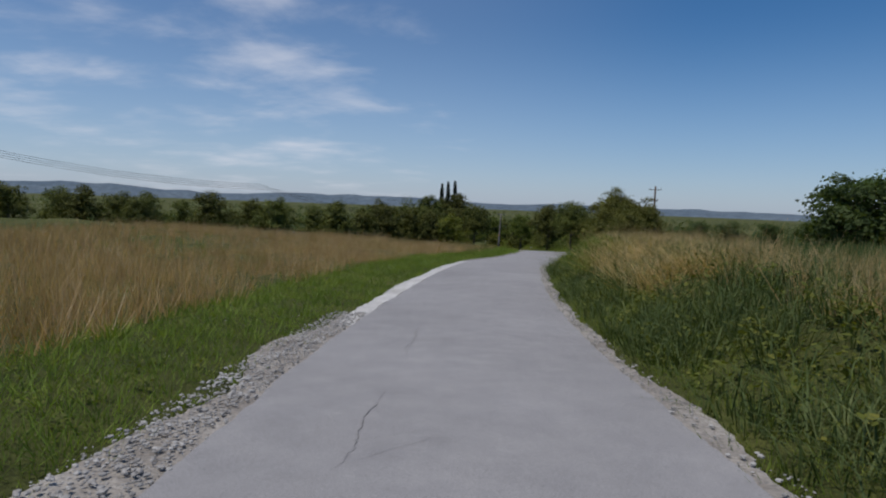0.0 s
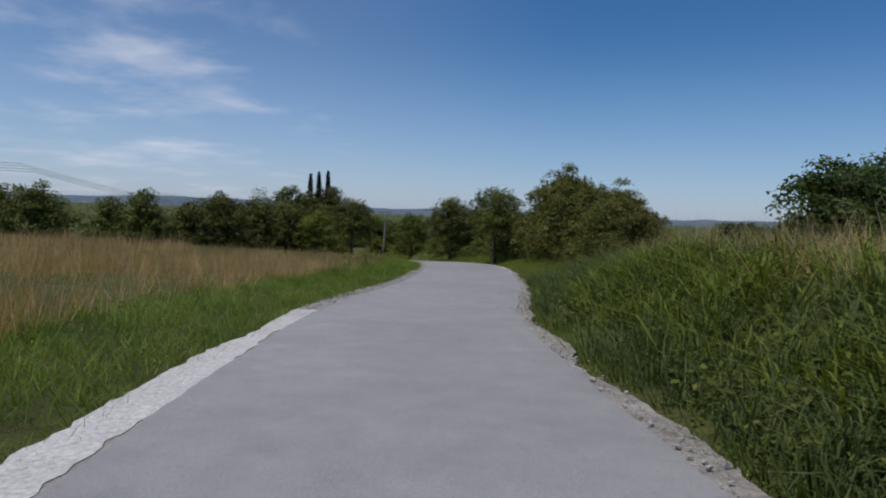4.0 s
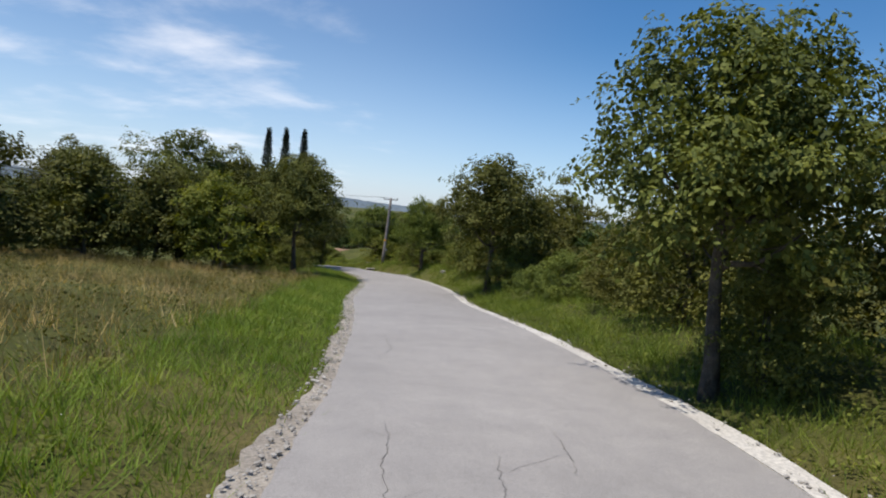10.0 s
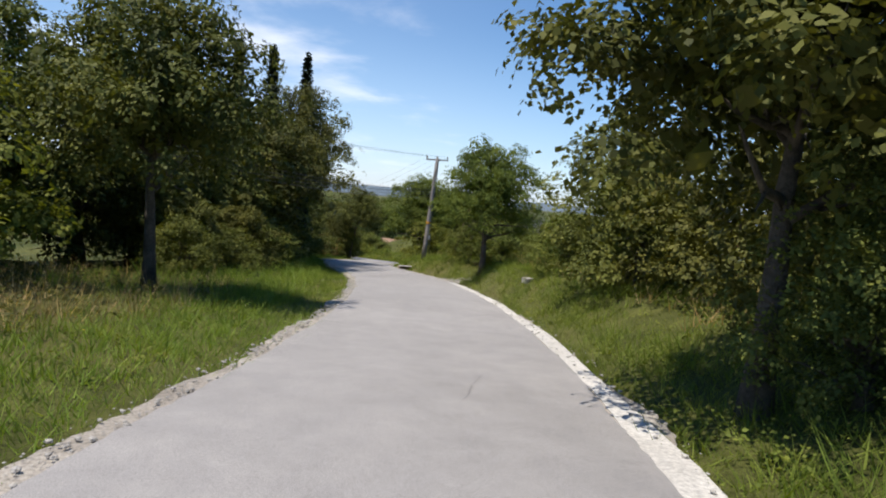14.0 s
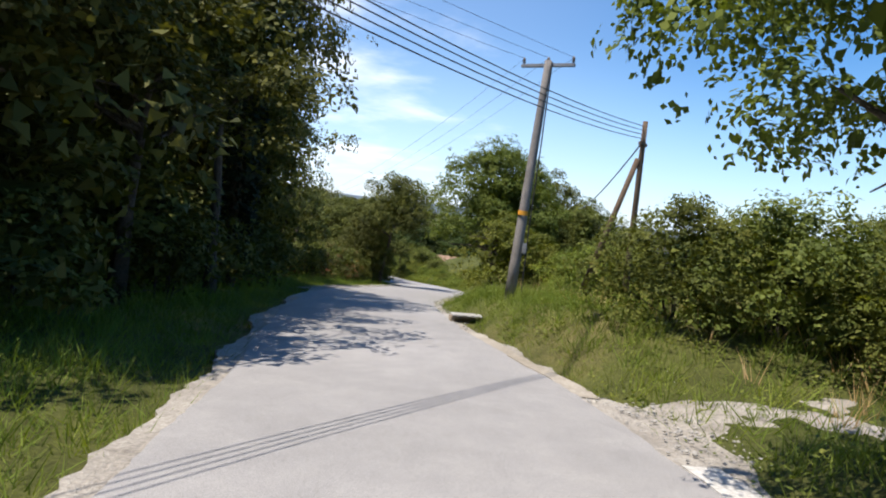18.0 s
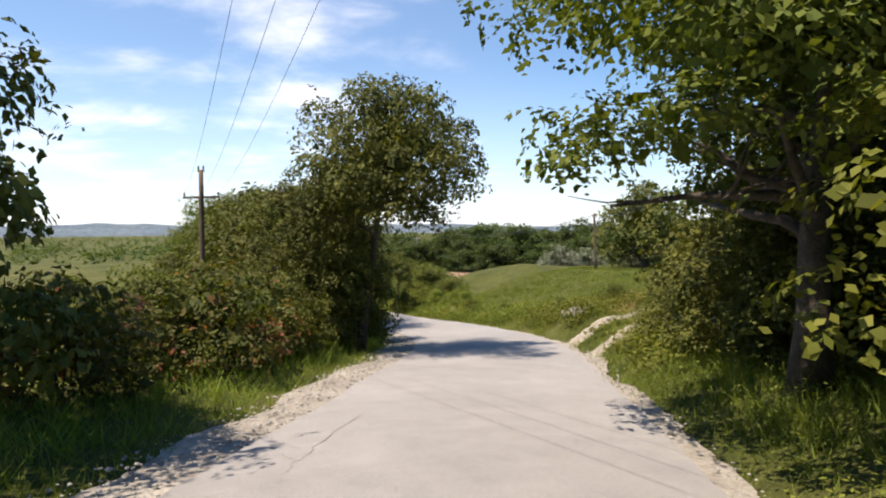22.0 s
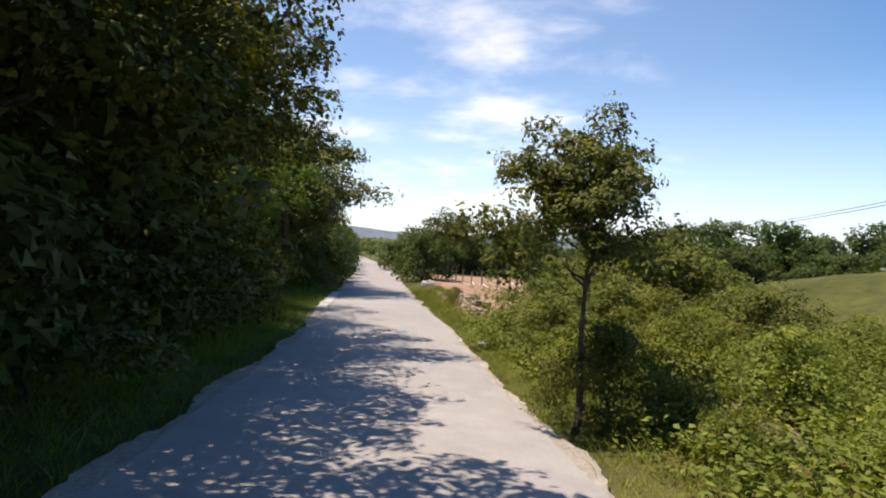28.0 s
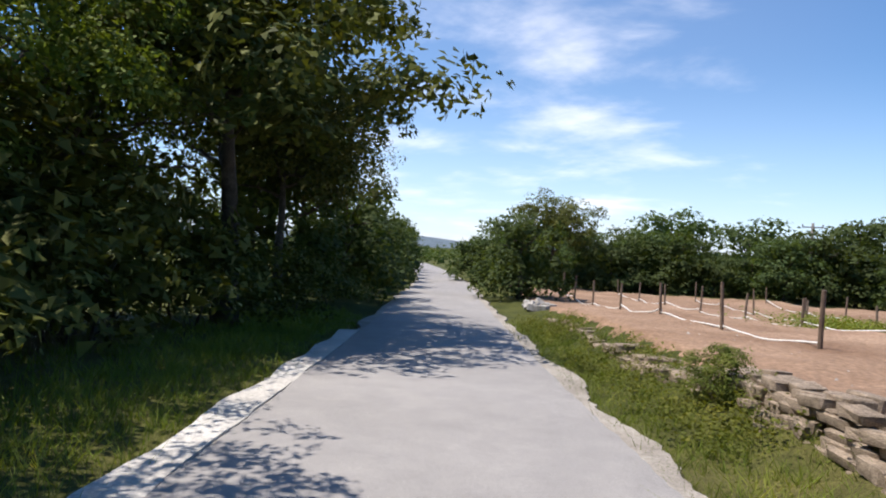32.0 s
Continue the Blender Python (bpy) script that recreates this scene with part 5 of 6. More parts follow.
    s, n = scatter(rng, 13, 26, 3.9, 5.4, 7000, 1.5, 21)
    blades("bank_grass", s, n, rng.uniform(0.45, 0.85, len(s)), 0.012, GOLD_BLADE, "arching golden grass leaning over the bank", 0.7, 51)
    s, n = scatter(rng, 23, 40, 3.4, 5.2, 5200, 1.3, 22)
    blades("bank_grass", s, n, rng.uniform(0.45, 0.8, len(s)), 0.030, GREEN_BLADE, "pale broad-bladed reedy grass on the bank", 0.5, 52, bent=True)
    s, n = scatter(rng, -4, 60, 9.0, 36, 60000)
    blades("field_grass", s, n, rng.uniform(0.4, 0.7, len(s)), 0.026, DARK_BLADE, "dark green standing crop in the field", 0.25, 43)
    s, n = scatter(rng, 48, 137, 3.0, 9.0, 70000, 2.5, 7)
    blades("bank_grass", s, n, rng.uniform(0.18, 0.5, len(s)), 0.017, GREEN_BLADE, "long green grass on the bank", 0.4, 44)
    s, n = scatter(rng, 90, 140, 4.5, 18, 16000, 3, 9)
    blades("bank_grass", s, n, rng.uniform(0.3, 0.6, len(s)), 0.018, GOLD_BLADE, "yellowing grass between the bushes", 0.3, 45)
    s, n = scatter(rng, 136, 178, 2.7, 24, 60000, 2.5, 10)
    blades("field_grass", s, n, rng.uniform(0.15, 0.42, len(s)), 0.02, GREEN_BLADE, "rough green grass of the fallow field", 0.45, 46)
    s, n = scatter(rng, 138, 157, 4.5, 26, 20000, 3, 12)
    blades("field_grass", s, n, rng.uniform(0.3, 0.55, len(s)), 0.018, GOLD_BLADE, "ochre grass of the fallow field", 0.3, 47)
    s, n = scatter(rng, 155, 177, 6.0, 24, 60000)
    blades("field_grass", s, n, rng.uniform(0.10, 0.24, len(s)), 0.02, GREEN_BLADE, "even green grass of the mown field", 0.4, 50)
    s, n = scatter(rng, 92, 150, -8, -3.4, 30000, 2, 13)
    blades("verge_grass", s, n, rng.uniform(0.2, 0.5, len(s)), 0.016, GREEN_BLADE, "long green grass under the roadside trees", 0.4, 48)
    s, n = scatter(rng, 150, 206, -6, -3.2, 20000)
    blades("verge_grass", s, n, rng.uniform(0.12, 0.35, len(s)), 0.016, GREEN_BLADE, "shaded grass at the foot of the trees", 0.4, 49)
    # broad-leaved weeds
    for s0, s1, n0, n1, count, mat, lab, size, hh, sd in ((-4, 95, -6.5, -2.9, 900, HERB, "low broad-leaved weeds in the verge", 0.05, 0.16, 1), (48, 140, 2.5, 6.5, 2600, HERB, "leafy weeds on the bank", 0.055, 0.24, 2), (138, 154, 2.9, 13, 3200, HERB, "leafy yellow-green weeds of the fallow field", 0.10, 0.42, 3), (140, 153, 3.2, 10, 420, HEDGE, "low dark brambles along the field's edge", 0.075, 0.42, 11), (154, 182, 2.9, 6.4, 2600, HERB, "leafy yellow-green weeds below the shrubs", 0.085, 0.38, 12), (156, 180, 3.4, 6.0, 500, RUSTY, "reddish brambles among the fallen stones", 0.07, 0.34, 13),
                                              (54, 94, -20, -4.6, 2200, HEDGE, "dark low bramble patches in the meadow", 0.075, 0.32, 4), (180, 206, 2.7, 4.2, 1100, HERB, "weeds below the stone wall", 0.06, 0.28, 5), (145.8, 150.0, 2.7, 5.5, 260, HERB, "tall weeds round the stone heap", 0.085, 0.42, 15), (-2, 40, 2.8, 5.6, 900, HERB, "leafy weeds on the bank", 0.095, 0.34, 6),
                                              (0, 95, -7, -2.8, 260, FLOWER, "small white clover flowers in the grass", 0.016, 0.12, 7), (100, 160, 2.8, 6, 120, FLOWER, "small white flowers in the grass", 0.02, 0.25, 8), (143, 156, 4.5, 16, 900, YFLOWER, "yellow flowering weeds in the field", 0.03, 0.5, 9), (20, 100, -9, -3, 120, YFLOWER, "small yellow flowers in the verge", 0.018, 0.22, 10)):
        s, n = scatter(rng, s0, s1, n0, n1, count, 2.5, sd)
        x, y = beside(s, n)
        ok = (rut_distance(x, y) > 0.62) & ~in_soil(x, y, lookup(G_S, x, y), lookup(G_N, x, y))
        x, y = x[ok], y[ok]
        c = np.stack([x, y, land(x, y) + hh * 0.5], 1)
        v = leaf_cloud(rng, c, hh * 0.55, 6 if mat in (FLOWER, YFLOWER) else 26, size, np.array([0, 0, -900.0]), 0.9, 0.7)
        v[:, 2] = np.maximum(v[:, 2], land(v[:, 0], v[:, 1]))
        tagged(new("weeds", quick_mesh("weeds", v, quads_for(v), mat)), lab, "weeds", kind="stuff")

    # a tongue of weeds left standing in the vineyard
    u = rng.uniform(0, 1, 500)
    x, y = -5.6 + 2.0 * u + rng.normal(0, 1.1, 500), 202 + 11 * u + rng.normal(0, 1.2, 500)
    v = leaf_cloud(rng, np.stack([x, y, land(x, y) + 0.2], 1), 0.28, 24, 0.09, np.array([0, 0, -900.0]), 0.9, 0.7)
    v[:, 2] = np.maximum(v[:, 2], land(v[:, 0], v[:, 1]))
    tagged(new("weeds", quick_mesh("weeds", v, quads_for(v), HERB)), "green weeds standing in the bare vineyard soil", "weeds", kind="stuff")


grasses()


# ---- poles and wires ----
def pole(name, base, top, r0, r1, mat, label, arms=(), insulators=True, category="utility pole"):
    """A round pole from base to top; arms: (metres below the top, length, turn in degrees)."""
    b, t = Vector(base), Vector(top)
    e = thing(name, b.x, b.y, b.z, label, category)
    up = t - b
    pts = np.array([(up * k)[:] for k in np.linspace(0, 1, 7)])
    pts[0] -= np.array(up.normalized()) * 0.3
    v, f = tube(pts, np.linspace(r0, r1, 7), 12)
    mesh_object("shaft", v, f, mat, e, smooth=True)
    for drop, length, turn in arms:
        c = up - up.normalized() * drop
        bm = box_bm(length, 0.09, 0.09, 0.012)
        bmesh.ops.rotate(bm, matrix=Matrix.Rotation(radians(turn), 3, "Z"), verts=bm.verts)
        bmesh.ops.translate(bm, vec=c + Vector((0, 0, 0.0)), verts=bm.verts)
        arm = part("crossarm", bm, METAL if mat is POLE_WOOD else POLE_BROWN, e)
        if insulators:
            for k in (-0.46, 0.0, 0.46) if length > 1 else (-0.4, 0.4):
                q = c + Vector((math.cos(radians(turn)), math.sin(radians(turn)), 0)) * length * k
                zz = np.array([0.03, 0.07, 0.09, 0.13, 0.15, 0.19, 0.22])
                iv, jf = tube(np.stack([0 * zz + q.x, 0 * zz + q.y, zz + q.z], 1), np.array([0.018, 0.02, 0.05, 0.035, 0.05, 0.035, 0.02]), 8)
                mesh_object("insulator", iv, jf, CERAMIC, e, smooth=True)
    return e


def wire(a, b, sag, r, label="dark overhead wire between the poles"):
    a, b = np.array(a, float), np.array(b, float)
    u = np.linspace(0, 1, 25)[:, None]
    pts = a + (b - a) * u
    pts[:, 2] -= sag * 4 * u[:, 0] * (1 - u[:, 0])
    v, f = tube(pts, r, 5, False)
    tagged(mesh_object("overhead_wire", v, f, WIRE), label, "wire", "overhead wires")


def poles():
    zb = float(land(10.43, 118.92))
    b = pole("utility_pole", (10.43, 118.92, zb), (10.74, 119.1, 0.05), 0.145, 0.095, POLE_WOOD, "grey weathered wooden utility pole with crossarm and insulators", [(0.12, 1.5, -25)])
    v, f = tube(np.array([(0.098, 0.03, z) for z in (2.22, 2.34)]) + [[0, 0.0, 0], [0.005, 0, 0]], 0.138, 14, False)
    mesh_object("band", v, f, TAPE, b, "orange painted band")
    v, f = tube([(0.30, -0.05, 0.1), (0.30, -0.04, 2.0), (0.36, 0.0, 4.0), (0.40, 0.06, 6.3)], 0.02, 6)
    mesh_object("cable", v, f, WIRE, b, "dark cable running down the pole")
    bm = box_bm(0.12, 0.14, 0.28, 0.015, (0.24, -0.02, 1.35))
    part("box", bm, METAL, b)
    zc = float(land(13.3, 118.3))
    c = pole("utility_pole", (13.3, 118.3, zc), (13.15, 117.75, -1.5), 0.085, 0.06, POLE_BROWN, "slim brown wooden telephone pole propped by a leaning strut", [(0.55, 0.45, 60)], False)
    z0 = float(land(12.2, 118.8))
    v, f = tube(np.array([(12.2 - 13.3, 118.8 - 118.3, z0 - zc - 0.1), (13.1 - 13.3, 117.85 - 118.3, -2.4 - zc)]), [0.08, 0.065], 10)
    mesh_object("strut", v, f, POLE_BROWN, c, smooth=True)
    za = float(land(28.8, 87.6))
    pole("utility_pole", (28.8, 87.6, za), (28.83, 87.6, 5.0), 0.16, 0.11, POLE_BROWN, "dark wooden power pole with two short crossarms", [(0.5, 1.7, 5), (1.9, 0.9, 5)])
    zi = float(land(-5.4, 151.0))
    pole("utility_pole", (-5.4, 151.0, zi), (-5.38, 151.0, -3.45), 0.13, 0.09, POLE_BROWN, "dark wooden power pole with one wide crossarm", [(1.15, 1.75, -10), (0.05, 0.3, -10)])
    zk = float(land(14.6, 146.2))
    pole("utility_pole", (14.6, 146.2, zk), (14.62, 146.2, -3.3), 0.10, 0.07, POLE_BROWN, "slim dark telephone pole among the bushes", [(0.25, 0.4, 0)], False)
    zj = float(land(15.4, 176.0))
    pole("utility_pole", (15.4, 176.0, zj), (15.3, 176.1, -4.85), 0.11, 0.08, POLE_BROWN, "slim dark telephone pole in the far field", [(0.2, 0.5, 0)], False)
    pole("utility_pole", (-4.5, 232.0, float(land(-4.5, 232.0))), (-4.4, 232.0, -7.2), 0.12, 0.09, POLE_WOOD, "distant wooden power pole beyond the vineyard", [(0.3, 1.4, 0)])
    top = Vector((10.74, 119.1, 0.13))
    arm = Vector((math.cos(radians(-25)), math.sin(radians(-25)), 0)) * 1.5
    for k in (-0.46, 0.0, 0.46):
        p = top + arm * k
        wire((-13.5 + k * 1.4, 87 - k, 1.2), p, 0.7, 0.005)
        wire(p, Vector((-5.38, 151.0, -4.4)) + Vector((math.cos(radians(-10)), math.sin(radians(-10)), 0)) * 1.75 * k, 1.1, 0.004)
        wire(Vector((-5.38, 151.0, -4.4)) + Vector((1.72 * k, -0.3 * k, 0)), (-22 + 1.6 * k, 188, -6.5), 1.0, 0.006)
    for k in range(4):
        wire((-0.5 + 0.3 * k, 92, -0.7 - 0.2 * k), (13.12, 117.75, -1.62 - 0.1 * k), 0.9, 0.009)
        wire((-24 + 0.3 * k, 84, 3.2 - 0.22 * k), (-0.5 + 0.3 * k, 92, -0.7 - 0.2 * k), 0.8, 0.014)
        wire((-52 + 0.4 * k, 64, 6.6 - 0.3 * k), (-24 + 0.3 * k, 84, 3.2 - 0.22 * k), 0.9, 0.018)
    wire((13.15, 117.8, -2.0), (14.62, 146.2, -3.6), 0.55, 0.02)
    for k in range(2):
        wire((14.62, 146.2, -3.5 - 0.16 * k), (15.3, 176.1, -5.0 - 0.16 * k), 0.7, 0.016)
        wire((15.3, 176.1, -5.0 - 0.16 * k), (2.0, 232.0, -6.6 - 0.16 * k), 0.9, 0.016)


poles()



def cracks():
    """Thin open cracks in the asphalt, with side branches."""
    rng = np.random.RandomState(17)

    def crack(s0, n0, length, drift, wide):
        u = np.arange(0, length, 0.05)
        n = n0 + drift * u + np.cumsum(rng.normal(0, 0.014, len(u)))
        s = s0 + u
        ok = np.abs(n) < HALF - 0.05
        s, n, u = s[ok], n[ok], u[ok]
        if len(u) < 4:
            return
        w = wide * (0.35 + rng.uniform(0, 1, len(u))) * np.sin(np.pi * (u + 0.05) / (length + 0.1)) + 0.0006
        a, b = beside(s, n - w), beside(s, n + w)
        z = road_z(s) + 0.034 - 0.025 * (np.abs(n) / HALF) ** 2
        v = np.stack([np.stack([a[0], a[1], z], 1), np.stack([b[0], b[1], z], 1)], 1).reshape(-1, 3)
        i = np.arange(len(u) - 1) * 2
        new("crack", quick_mesh("crack", v, np.stack([i, i + 1, i + 3, i + 2], 1), CRACK)).parent = road
        if length > 1.2:
            for _ in range(int(length)):
                j = rng.randint(2, len(u) - 2)
                crack(s[j], n[j], rng.uniform(0.25, 0.8), rng.choice([-1, 1]) * rng.uniform(0.5, 1.6), wide * 0.7)

    for s0, n0, length, drift in ((4.2, -0.95, 2.4, 0.03), (8.5, -0.75, 3.4, -0.03), (19.3, -0.62, 2.6, 0.05), (20.4, -0.35, 2.2, 0.02), (22.5, 0.85, 0.9, -0.05), (46.5, -1.55, 3.6, 0.02), (52.0, -1.72, 4.0, 0.0), (55.4, -1.62, 5.2, 0.03),
                                  (60.8, -1.3, 3.0, -0.02), (61.5, -0.4, 1.6, 0.05), (62.6, 0.2, 1.2, -0.1), (67.0, -1.5, 3.0, 0.02), (79.0, -0.2, 1.2, 0.4), (86.4, 0.5, 1.5, 0.1), (93.0, 1.1, 1.3, 0.1), (104.0, 1.2, 1.0, 0.05),
                                  (131.0, -1.3, 3.0, 0.0), (143.5, -1.45, 5.0, 0.0), (148.0, -1.4, 4.0, 0.03), (171.0, 0.9, 2.0, 0.05), (184.0, -0.8, 2.2, 0.0)):
        crack(s0, n0, length, drift, 0.0032)


cracks()


def dead_shrub(x, y, h):
    rng = np.random.RandomState(int(x * 10))
    e = thing("dead_shrub", x, y, float(land(x, y)), "leafless grey dead shrub with upright twigs", "shrub")
    for _ in range(12):
        pts, rr = limb(rng, rng.normal(0, 0.5, 3) * [1, 1, 0], rng.normal(0, 0.22, 3) + [0, 0, 1], h * rng.uniform(0.6, 1), 0.05, 5, 0.08, 0.2)
        pieces = [tube(pts, rr, 5, False)]
        for k in (2, 3, 4):
            q, r2 = limb(rng, pts[k], rng.normal(0, 0.4, 3) + [0, 0, 0.8], h * 0.3, 0.02, 3, 0.1)
            pieces.append(tube(q, r2, 4, False))
        v, f = joined(pieces)
        mesh_object("branch", v, f, POLE_WOOD, e)


dead_shrub(28.5, 183.0, 8.0)
dead_shrub(31.0, 182.0, 7.2)

# ---- stones, wall, slab ----
STONES = stone_shapes(8, 300, 0.75, True)
for _m in STONES:
    _m.materials.append(DRYSTONE)
PALE = stone_shapes(4, 340, 0.7, True)
for _m in PALE:
    _m.materials.append(STONE)


def rock(x, y, size, label, rz=0.0, flat=1.0, pale=True, k=0, sink=0.25):
    ob = new("rock", (PALE if pale else STONES)[k % 4])
    ob.matrix_basis = Matrix.LocRotScale((x, y, float(land(x, y)) + size * 0.5 * 0.6 * flat - size * sink * 0.5), Euler((0.1 * k, 0.07 * k, rz)), (size, size, size * flat))
    tagged(ob, label, "rock")


def stone_wall():
    rng = random.Random(5)
    x0, y0 = beside(183, 4.4)
    w = thing("drystone_wall", float(x0), float(y0), float(land(x0, y0)), "low tumbledown drystone wall of weathered limestone", "wall")
    inv = w.matrix_basis.inverted()
    s = 178.6
    while s < 206:
        courses = int(table(s, (178, 1), (181, 2), (184, 3), (186.5, 5), (190.5, 5.2), (193, 3.2), (197, 2.4), (202, 2), (206, 1)) + rng.uniform(-0.6, 0.7))
        for c in range(max(1, courses)):
            for row in (0, 1):
                if c == courses - 1 and row and rng.random() < 0.4:
                    continue
                ln = rng.uniform(0.3, 0.68)
                n = 3.95 + 0.32 * row + rng.uniform(-0.07, 0.07) + 0.1 * math.sin(s * 0.6) + 0.04 * c
                x, y = beside(s + rng.uniform(-0.14, 0.14) + 0.18 * (c % 2), n)
                x, y = float(x), float(y)
                foot = beside(s, 3.7)
                z = float(land(float(foot[0]), float(foot[1]))) + 0.04 + c * 0.125 + rng.uniform(-0.02, 0.02)
                ob = new("stone", STONES[rng.randrange(8)])
                th = math.atan2(float(np.interp(s, STA, TAN[:, 1])), float(np.interp(s, STA, TAN[:, 0])))
                ob.parent = w
                ob.matrix_basis = inv @ Matrix.LocRotScale((x, y, z), Euler((rng.uniform(-0.12, 0.12), rng.uniform(-0.12, 0.12), th + rng.uniform(-0.2, 0.2))), (ln * 0.9, rng.uniform(0.26, 0.42), rng.uniform(0.14, 0.26)))
        s += rng.uniform(0.28, 0.42)
    rng2 = random.Random(8)
    for s, n, size in ((163.4, 4.6, 0.5), (164.0, 4.9, 0.55), (164.6, 4.7, 0.42), (168.2, 4.9, 0.45), (169.1, 5.0, 0.4), (172.0, 5.0, 0.45), (174.8, 4.2, 0.35), (177.3, 3.6, 0.32), (166.9, 4.5, 0.45), (176.0, 4.9, 0.5)):
        x, y = beside(s, n)
        rock(float(x), float(y), size, "mossy limestone block from the fallen wall", rng2.uniform(0, 6), 0.8, False, rng2.randrange(9), 0.1)


def slab():
    x, y = 9.36, 117.95
    z = float(road_z(118.1)) - 0.06
    e = thing("culvert_inlet", x, y, z, "pale stone slab bridging a dark roadside drain inlet", "drain cover", rz=radians(104))
    part("slab", box_bm(0.42, 0.8, 0.045, 0.015, (0, 0, 0.175)), STONE, e)
    for k in (-0.36, 0.36):
        part("support_stone", box_bm(0.3, 0.1, 0.155, 0.02, (0.0, k, 0.07)), DRYSTONE, e)
    part("back_stone", box_bm(0.08, 0.6, 0.15, 0.01, (0.15, 0, 0.07)), DRYSTONE, e)
    part("pit_floor", box_bm(0.36, 0.62, 0.02, 0.0, (0, 0, -0.01)), SOIL, e)


def loose_rocks():
    rng = random.Random(12)
    for i in range(14):
        x, y = 9.45 + rng.uniform(-0.35, 0.4), 146.5 + rng.uniform(-0.45, 0.5)
        rock(x, y, rng.uniform(0.13, 0.3), "tan limestone block in a weedy heap", rng.uniform(0, 6), 0.75, i % 4 > 0, i, -0.2 if i % 3 == 0 else 0.1)
    rock(-2.85, 175.05, 0.34, "white flat stone lying in the verge", 0.3, 0.5)
    rock(13.9, 99.4, 0.32, "pale round stone lying in the bank grass", 0.4, 0.8)
    rock(9.0, 128.4, 0.30, "white broken stone lying in the verge", 1.0, 0.5)
    rock(9.4, 128.0, 0.2, "white broken stone lying in the verge", 2.0, 0.5)
    x, y = beside(-0.2 + 5.5, -4.6)
    rock(float(x), float(y), 0.4, "flat pale stone sunk in the grass", 1.0, 0.3)
    for i in range(9):
        x, y = beside(209 + 0.5 * i, 4.2 + 0.4 * math.sin(i * 2.0))
        rock(float(x), float(y), 0.35 + 0.2 * rng.random(), "pale limestone block at the end of the wall", i, 0.8, True, i, 0.1)


stone_wall()
slab()
loose_rocks()


# ---- the vineyard ----
def vineyard():
    v, f = tube([(0, 0, -0.25), (0.01, 0, 0.45), (0.0, 0.015, 1.25)], [0.05, 0.047, 0.042], 8)
    me = bpy.data.meshes.new("vineyard_post")
    me.from_pydata(v.tolist(), [], f)
    me.materials.append(POST_WOOD)
    rng = random.Random(4)
    spots = []
    for r, n in enumerate((7.6, 12.2, 16.8, 21.4, 26.0, 30.6)):
        for k in range(10):
            s = 195.5 + k * 4.6 - (0.8 * r if r else 0) + rng.uniform(-0.3, 0.3)
            x, y = beside(s, n + rng.uniform(-0.2, 0.2))
            x, y = float(x), float(y)
            if y > 227 + 0.1 * x:
                continue
            ob = new("vineyard_post", me)
            h = rng.uniform(0.82, 1.15)
            ob.matrix_basis = Matrix.LocRotScale((x, y, float(land(x, y)) + 0.05), Euler((rng.uniform(-0.06, 0.06), rng.uniform(-0.06, 0.06), rng.uniform(0, 6))), (1, 1, h))
            tagged(ob, "weathered wooden vineyard stake standing in bare soil", "post", "vineyard posts")
            spots.append((r, x, y))
    for r in range(4):
        row = [(x, y) for q, x, y in spots if q == r]
        for (xa, ya), (xb, yb) in zip(row[:-1], row[1:]):
            u = np.linspace(0, 1, 14)
            x, y = xa + (xb - xa) * u, ya + (yb - ya) * u
            z = land(x, y) + 0.09 + 0.22 * (2 * u - 1) ** 2 * (0.6 + 0.4 * math.sin(xa))
            hv, hf = tube(np.stack([x + 0.05 * np.sin(u * 9), y, z], 1), 0.03, 6)
            tagged(mesh_object("irrigation_hose", hv, hf, HOSE, smooth=True), "pale hose slung low between vineyard posts", "hose", "hoses")
    a, b = beside(189.5, 6.4), beside(193.5, 8.6)
    u = np.linspace(0, 1, 16)
    x, y = a[0] + (b[0] - a[0]) * u, a[1] + (b[1] - a[1]) * u
    hv, hf = tube(np.stack([x, y + 0.12 * np.sin(u * 7), land(x, y) + 0.10], 1), 0.035, 6)
    tagged(mesh_object("irrigation_hose", hv, hf, HOSE, smooth=True), "loose pale hose lying on the bare soil", "hose", "hoses")
    rng2 = np.random.RandomState(9)
    s, n = rng2.uniform(184, 222, 5000), rng2.uniform(5, 34, 5000)
    x, y = beside(s, n)
    ok = in_soil(x, y, lookup(G_S, x, y), lookup(G_N, x, y))
    x, y = x[ok], y[ok]
    z = land(x, y) + 0.05
    r = 0.012 + 0.05 * rng2.uniform(0, 1, len(x)) ** 3
    tet = np.array([(1, 0, 0), (-0.5, 0.87, 0), (-0.5, -0.87, 0), (0.1, 0.1, 0.9)])
    v = np.stack([x, y, z], 1)[:, None, :] + tet[None] * r[:, None, None]
    k = np.arange(len(x))[:, None, None] * 4 + np.array([(0, 1, 3), (1, 2, 3), (2, 0, 3)])[None]
    tagged(new("soil_clods", quick_mesh("soil_clods", v.reshape(-1, 3), k.reshape(-1, 3), STONE)), "pale stones and clods scattered over the soil", "stones", kind="stuff")


vineyard()


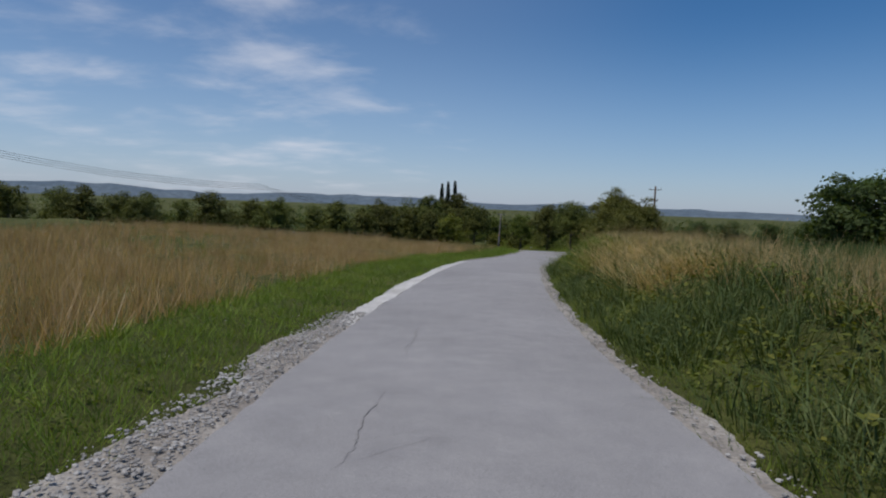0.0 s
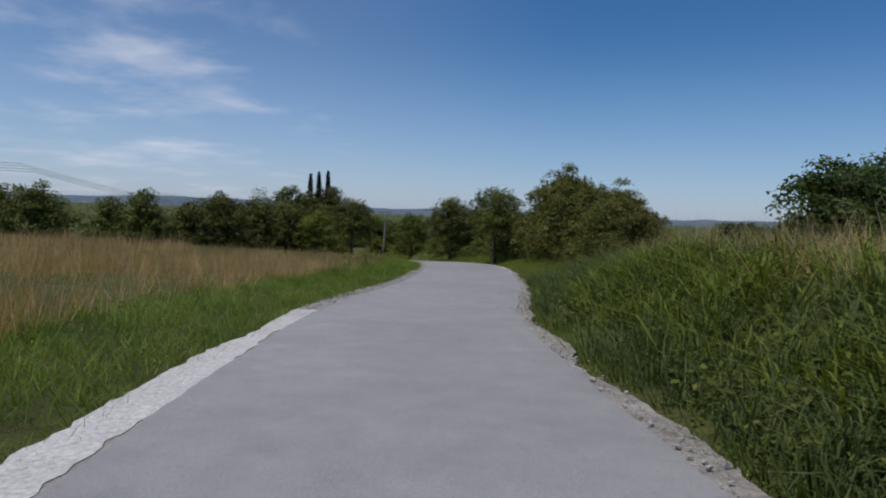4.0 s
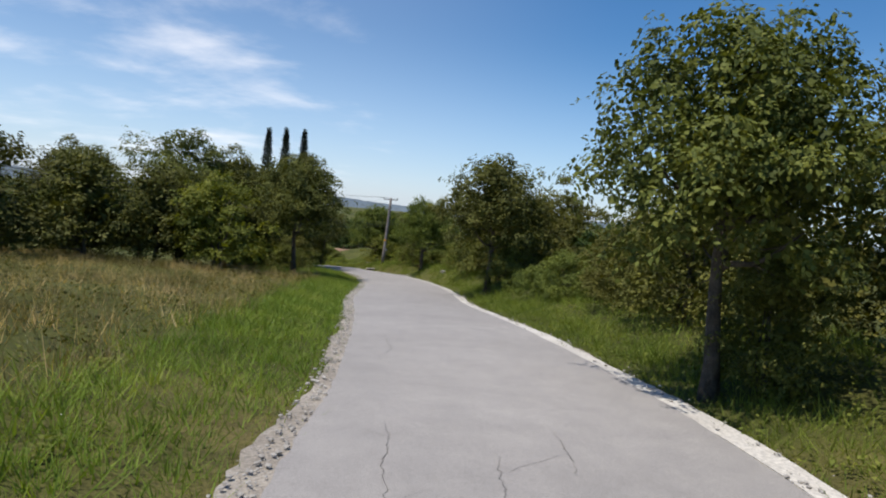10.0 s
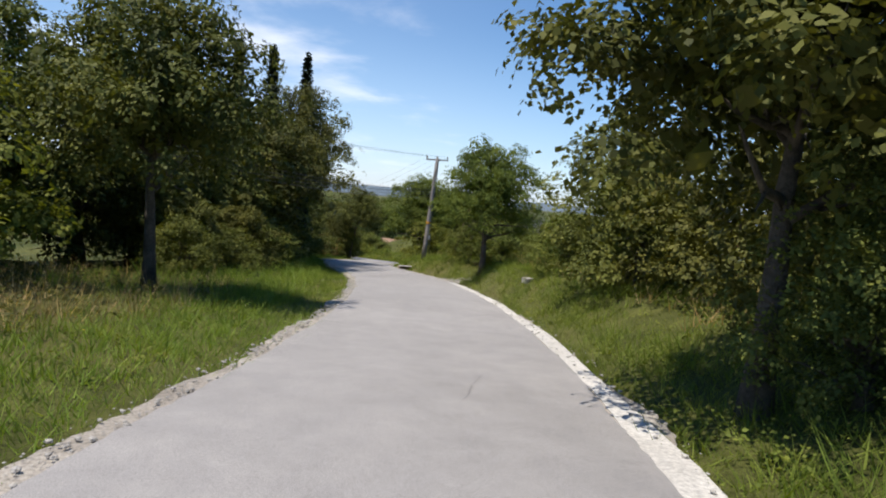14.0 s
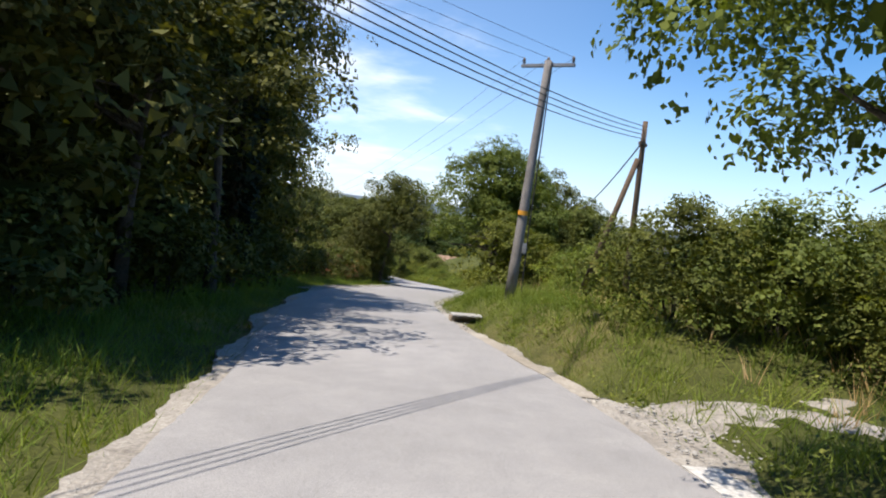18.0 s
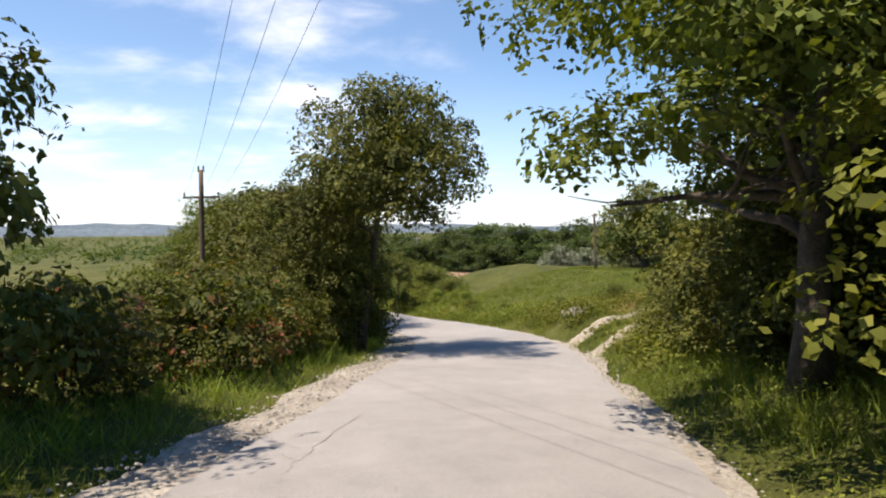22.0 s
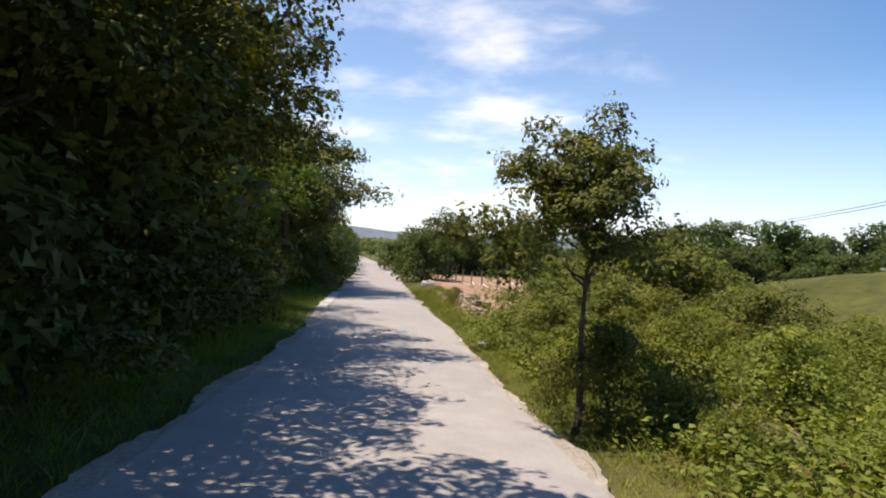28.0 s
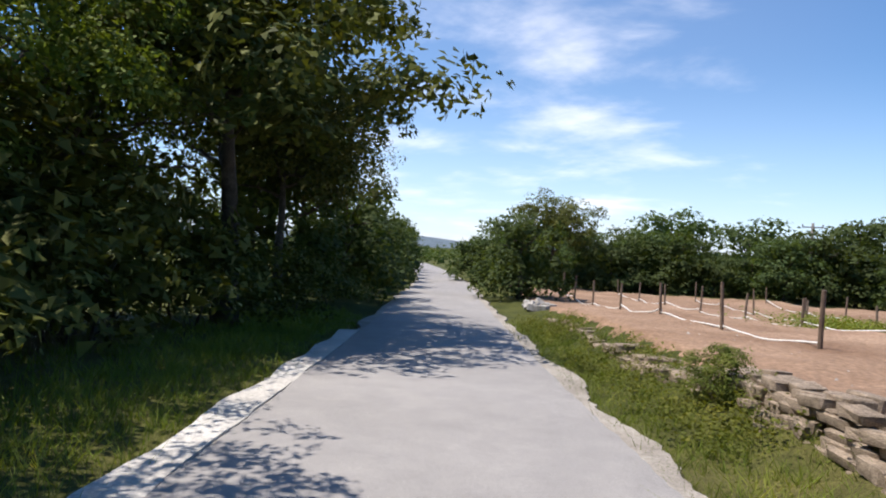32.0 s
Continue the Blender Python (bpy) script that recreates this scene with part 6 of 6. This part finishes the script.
# ---- distance ----
def hills():
    for name, dist, h0, h1, seed, lab in (("distant_hills", 3300, 18, 42, 1, "low hills on the horizon, haze painted in as blue"), ("distant_ridge", 4100, 30, 75, 4, "far ridge with haze painted in as blue")):
        a = np.linspace(-1.9, 1.9, 260)
        h = h0 + (h1 - h0) * (0.5 + 0.5 * wave(a * 3, a, 0.5, seed)) * np.interp(a, [-1.9, -0.6, -0.1, 0.3, 1.9], [1, 1, 0.7, 0.25, 0.2]) + 5 * wave(a * 20, a, 0.6, seed)
        v = []
        for k, (d, q) in enumerate(((dist, 0), (dist + 150, 0.6), (dist + 350, 1.0), (dist + 900, 0.2))):
            v.append(np.stack([np.sin(a) * d, 90 + np.cos(a) * d, -25 + (h + 6) * q], 1))
        v = np.stack(v, 1).reshape(-1, 3)
        i, j = np.meshgrid(np.arange(len(a) - 1), np.arange(3), indexing="ij")
        b = (i * 4 + j).ravel()
        me = quick_mesh(name, v, np.stack([b, b + 4, b + 5, b + 1], 1), HAZE_BLUE_HILL)
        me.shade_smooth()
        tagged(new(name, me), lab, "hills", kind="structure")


def far_woods():
    """Belts of far woodland between the fields and the hills."""
    rng = np.random.RandomState(21)
    c = []
    for d0, d1, n in ((300, 420, 900), (460, 760, 1500), (850, 1500, 1800)):
        a = rng.uniform(-1.5, 1.3, n)
        d = d0 + (d1 - d0) * rng.uniform(0, 1, n)
        ok = wave(a * 40, d / 40, 3.0, 3) > -0.35
        a, d = a[ok], d[ok]
        x, y = np.sin(a) * d, 90 + np.cos(a) * d
        z = land(x, y)
        for k in range(3):
            c.append(np.stack([x + rng.normal(0, 3, len(x)), y, z + rng.uniform(0.5, 7, len(x)) * (0.7 + d / 2500)], 1))
    c = np.vstack(c)
    v = leaf_cloud(rng, c, 2.2, 9, 2.4, np.array([0, 0, -5000.0]), 0.7, 0.6, corners=3)
    tagged(new("far_woods", quick_mesh("far_woods", v, quads_for(v, 3), FAR_LEAF)), "belts of distant woodland", "woods", kind="stuff")


def house():
    x, y = 66.0, 200.0
    z = float(land(x, y))
    e = thing("house", x, y, z - 0.2, "small white plastered house with a tiled roof", "house", rz=0.4)
    part("wall", box_bm(9, 6, 3.4, 0.02, (0, 0, 1.7)), PLASTER, e)
    bm = bmesh.new()
    vs = [bm.verts.new(p) for p in ((-4.8, -3.3, 3.3), (4.8, -3.3, 3.3), (4.8, 3.3, 3.3), (-4.8, 3.3, 3.3), (-4.8, 0, 4.7), (4.8, 0, 4.7))]
    for q in ((0, 1, 5, 4), (2, 3, 4, 5), (1, 2, 5), (3, 0, 4), (3, 2, 1, 0)):
        bm.faces.new([vs[i] for i in q])
    part("roof", bm, ROOF, e)
    for k in (-2.5, 0, 2.5):
        part("window", box_bm(0.9, 0.06, 1.1, 0.01, (k, -3.02, 1.8)), METAL, e)


hills()
far_woods()
house()
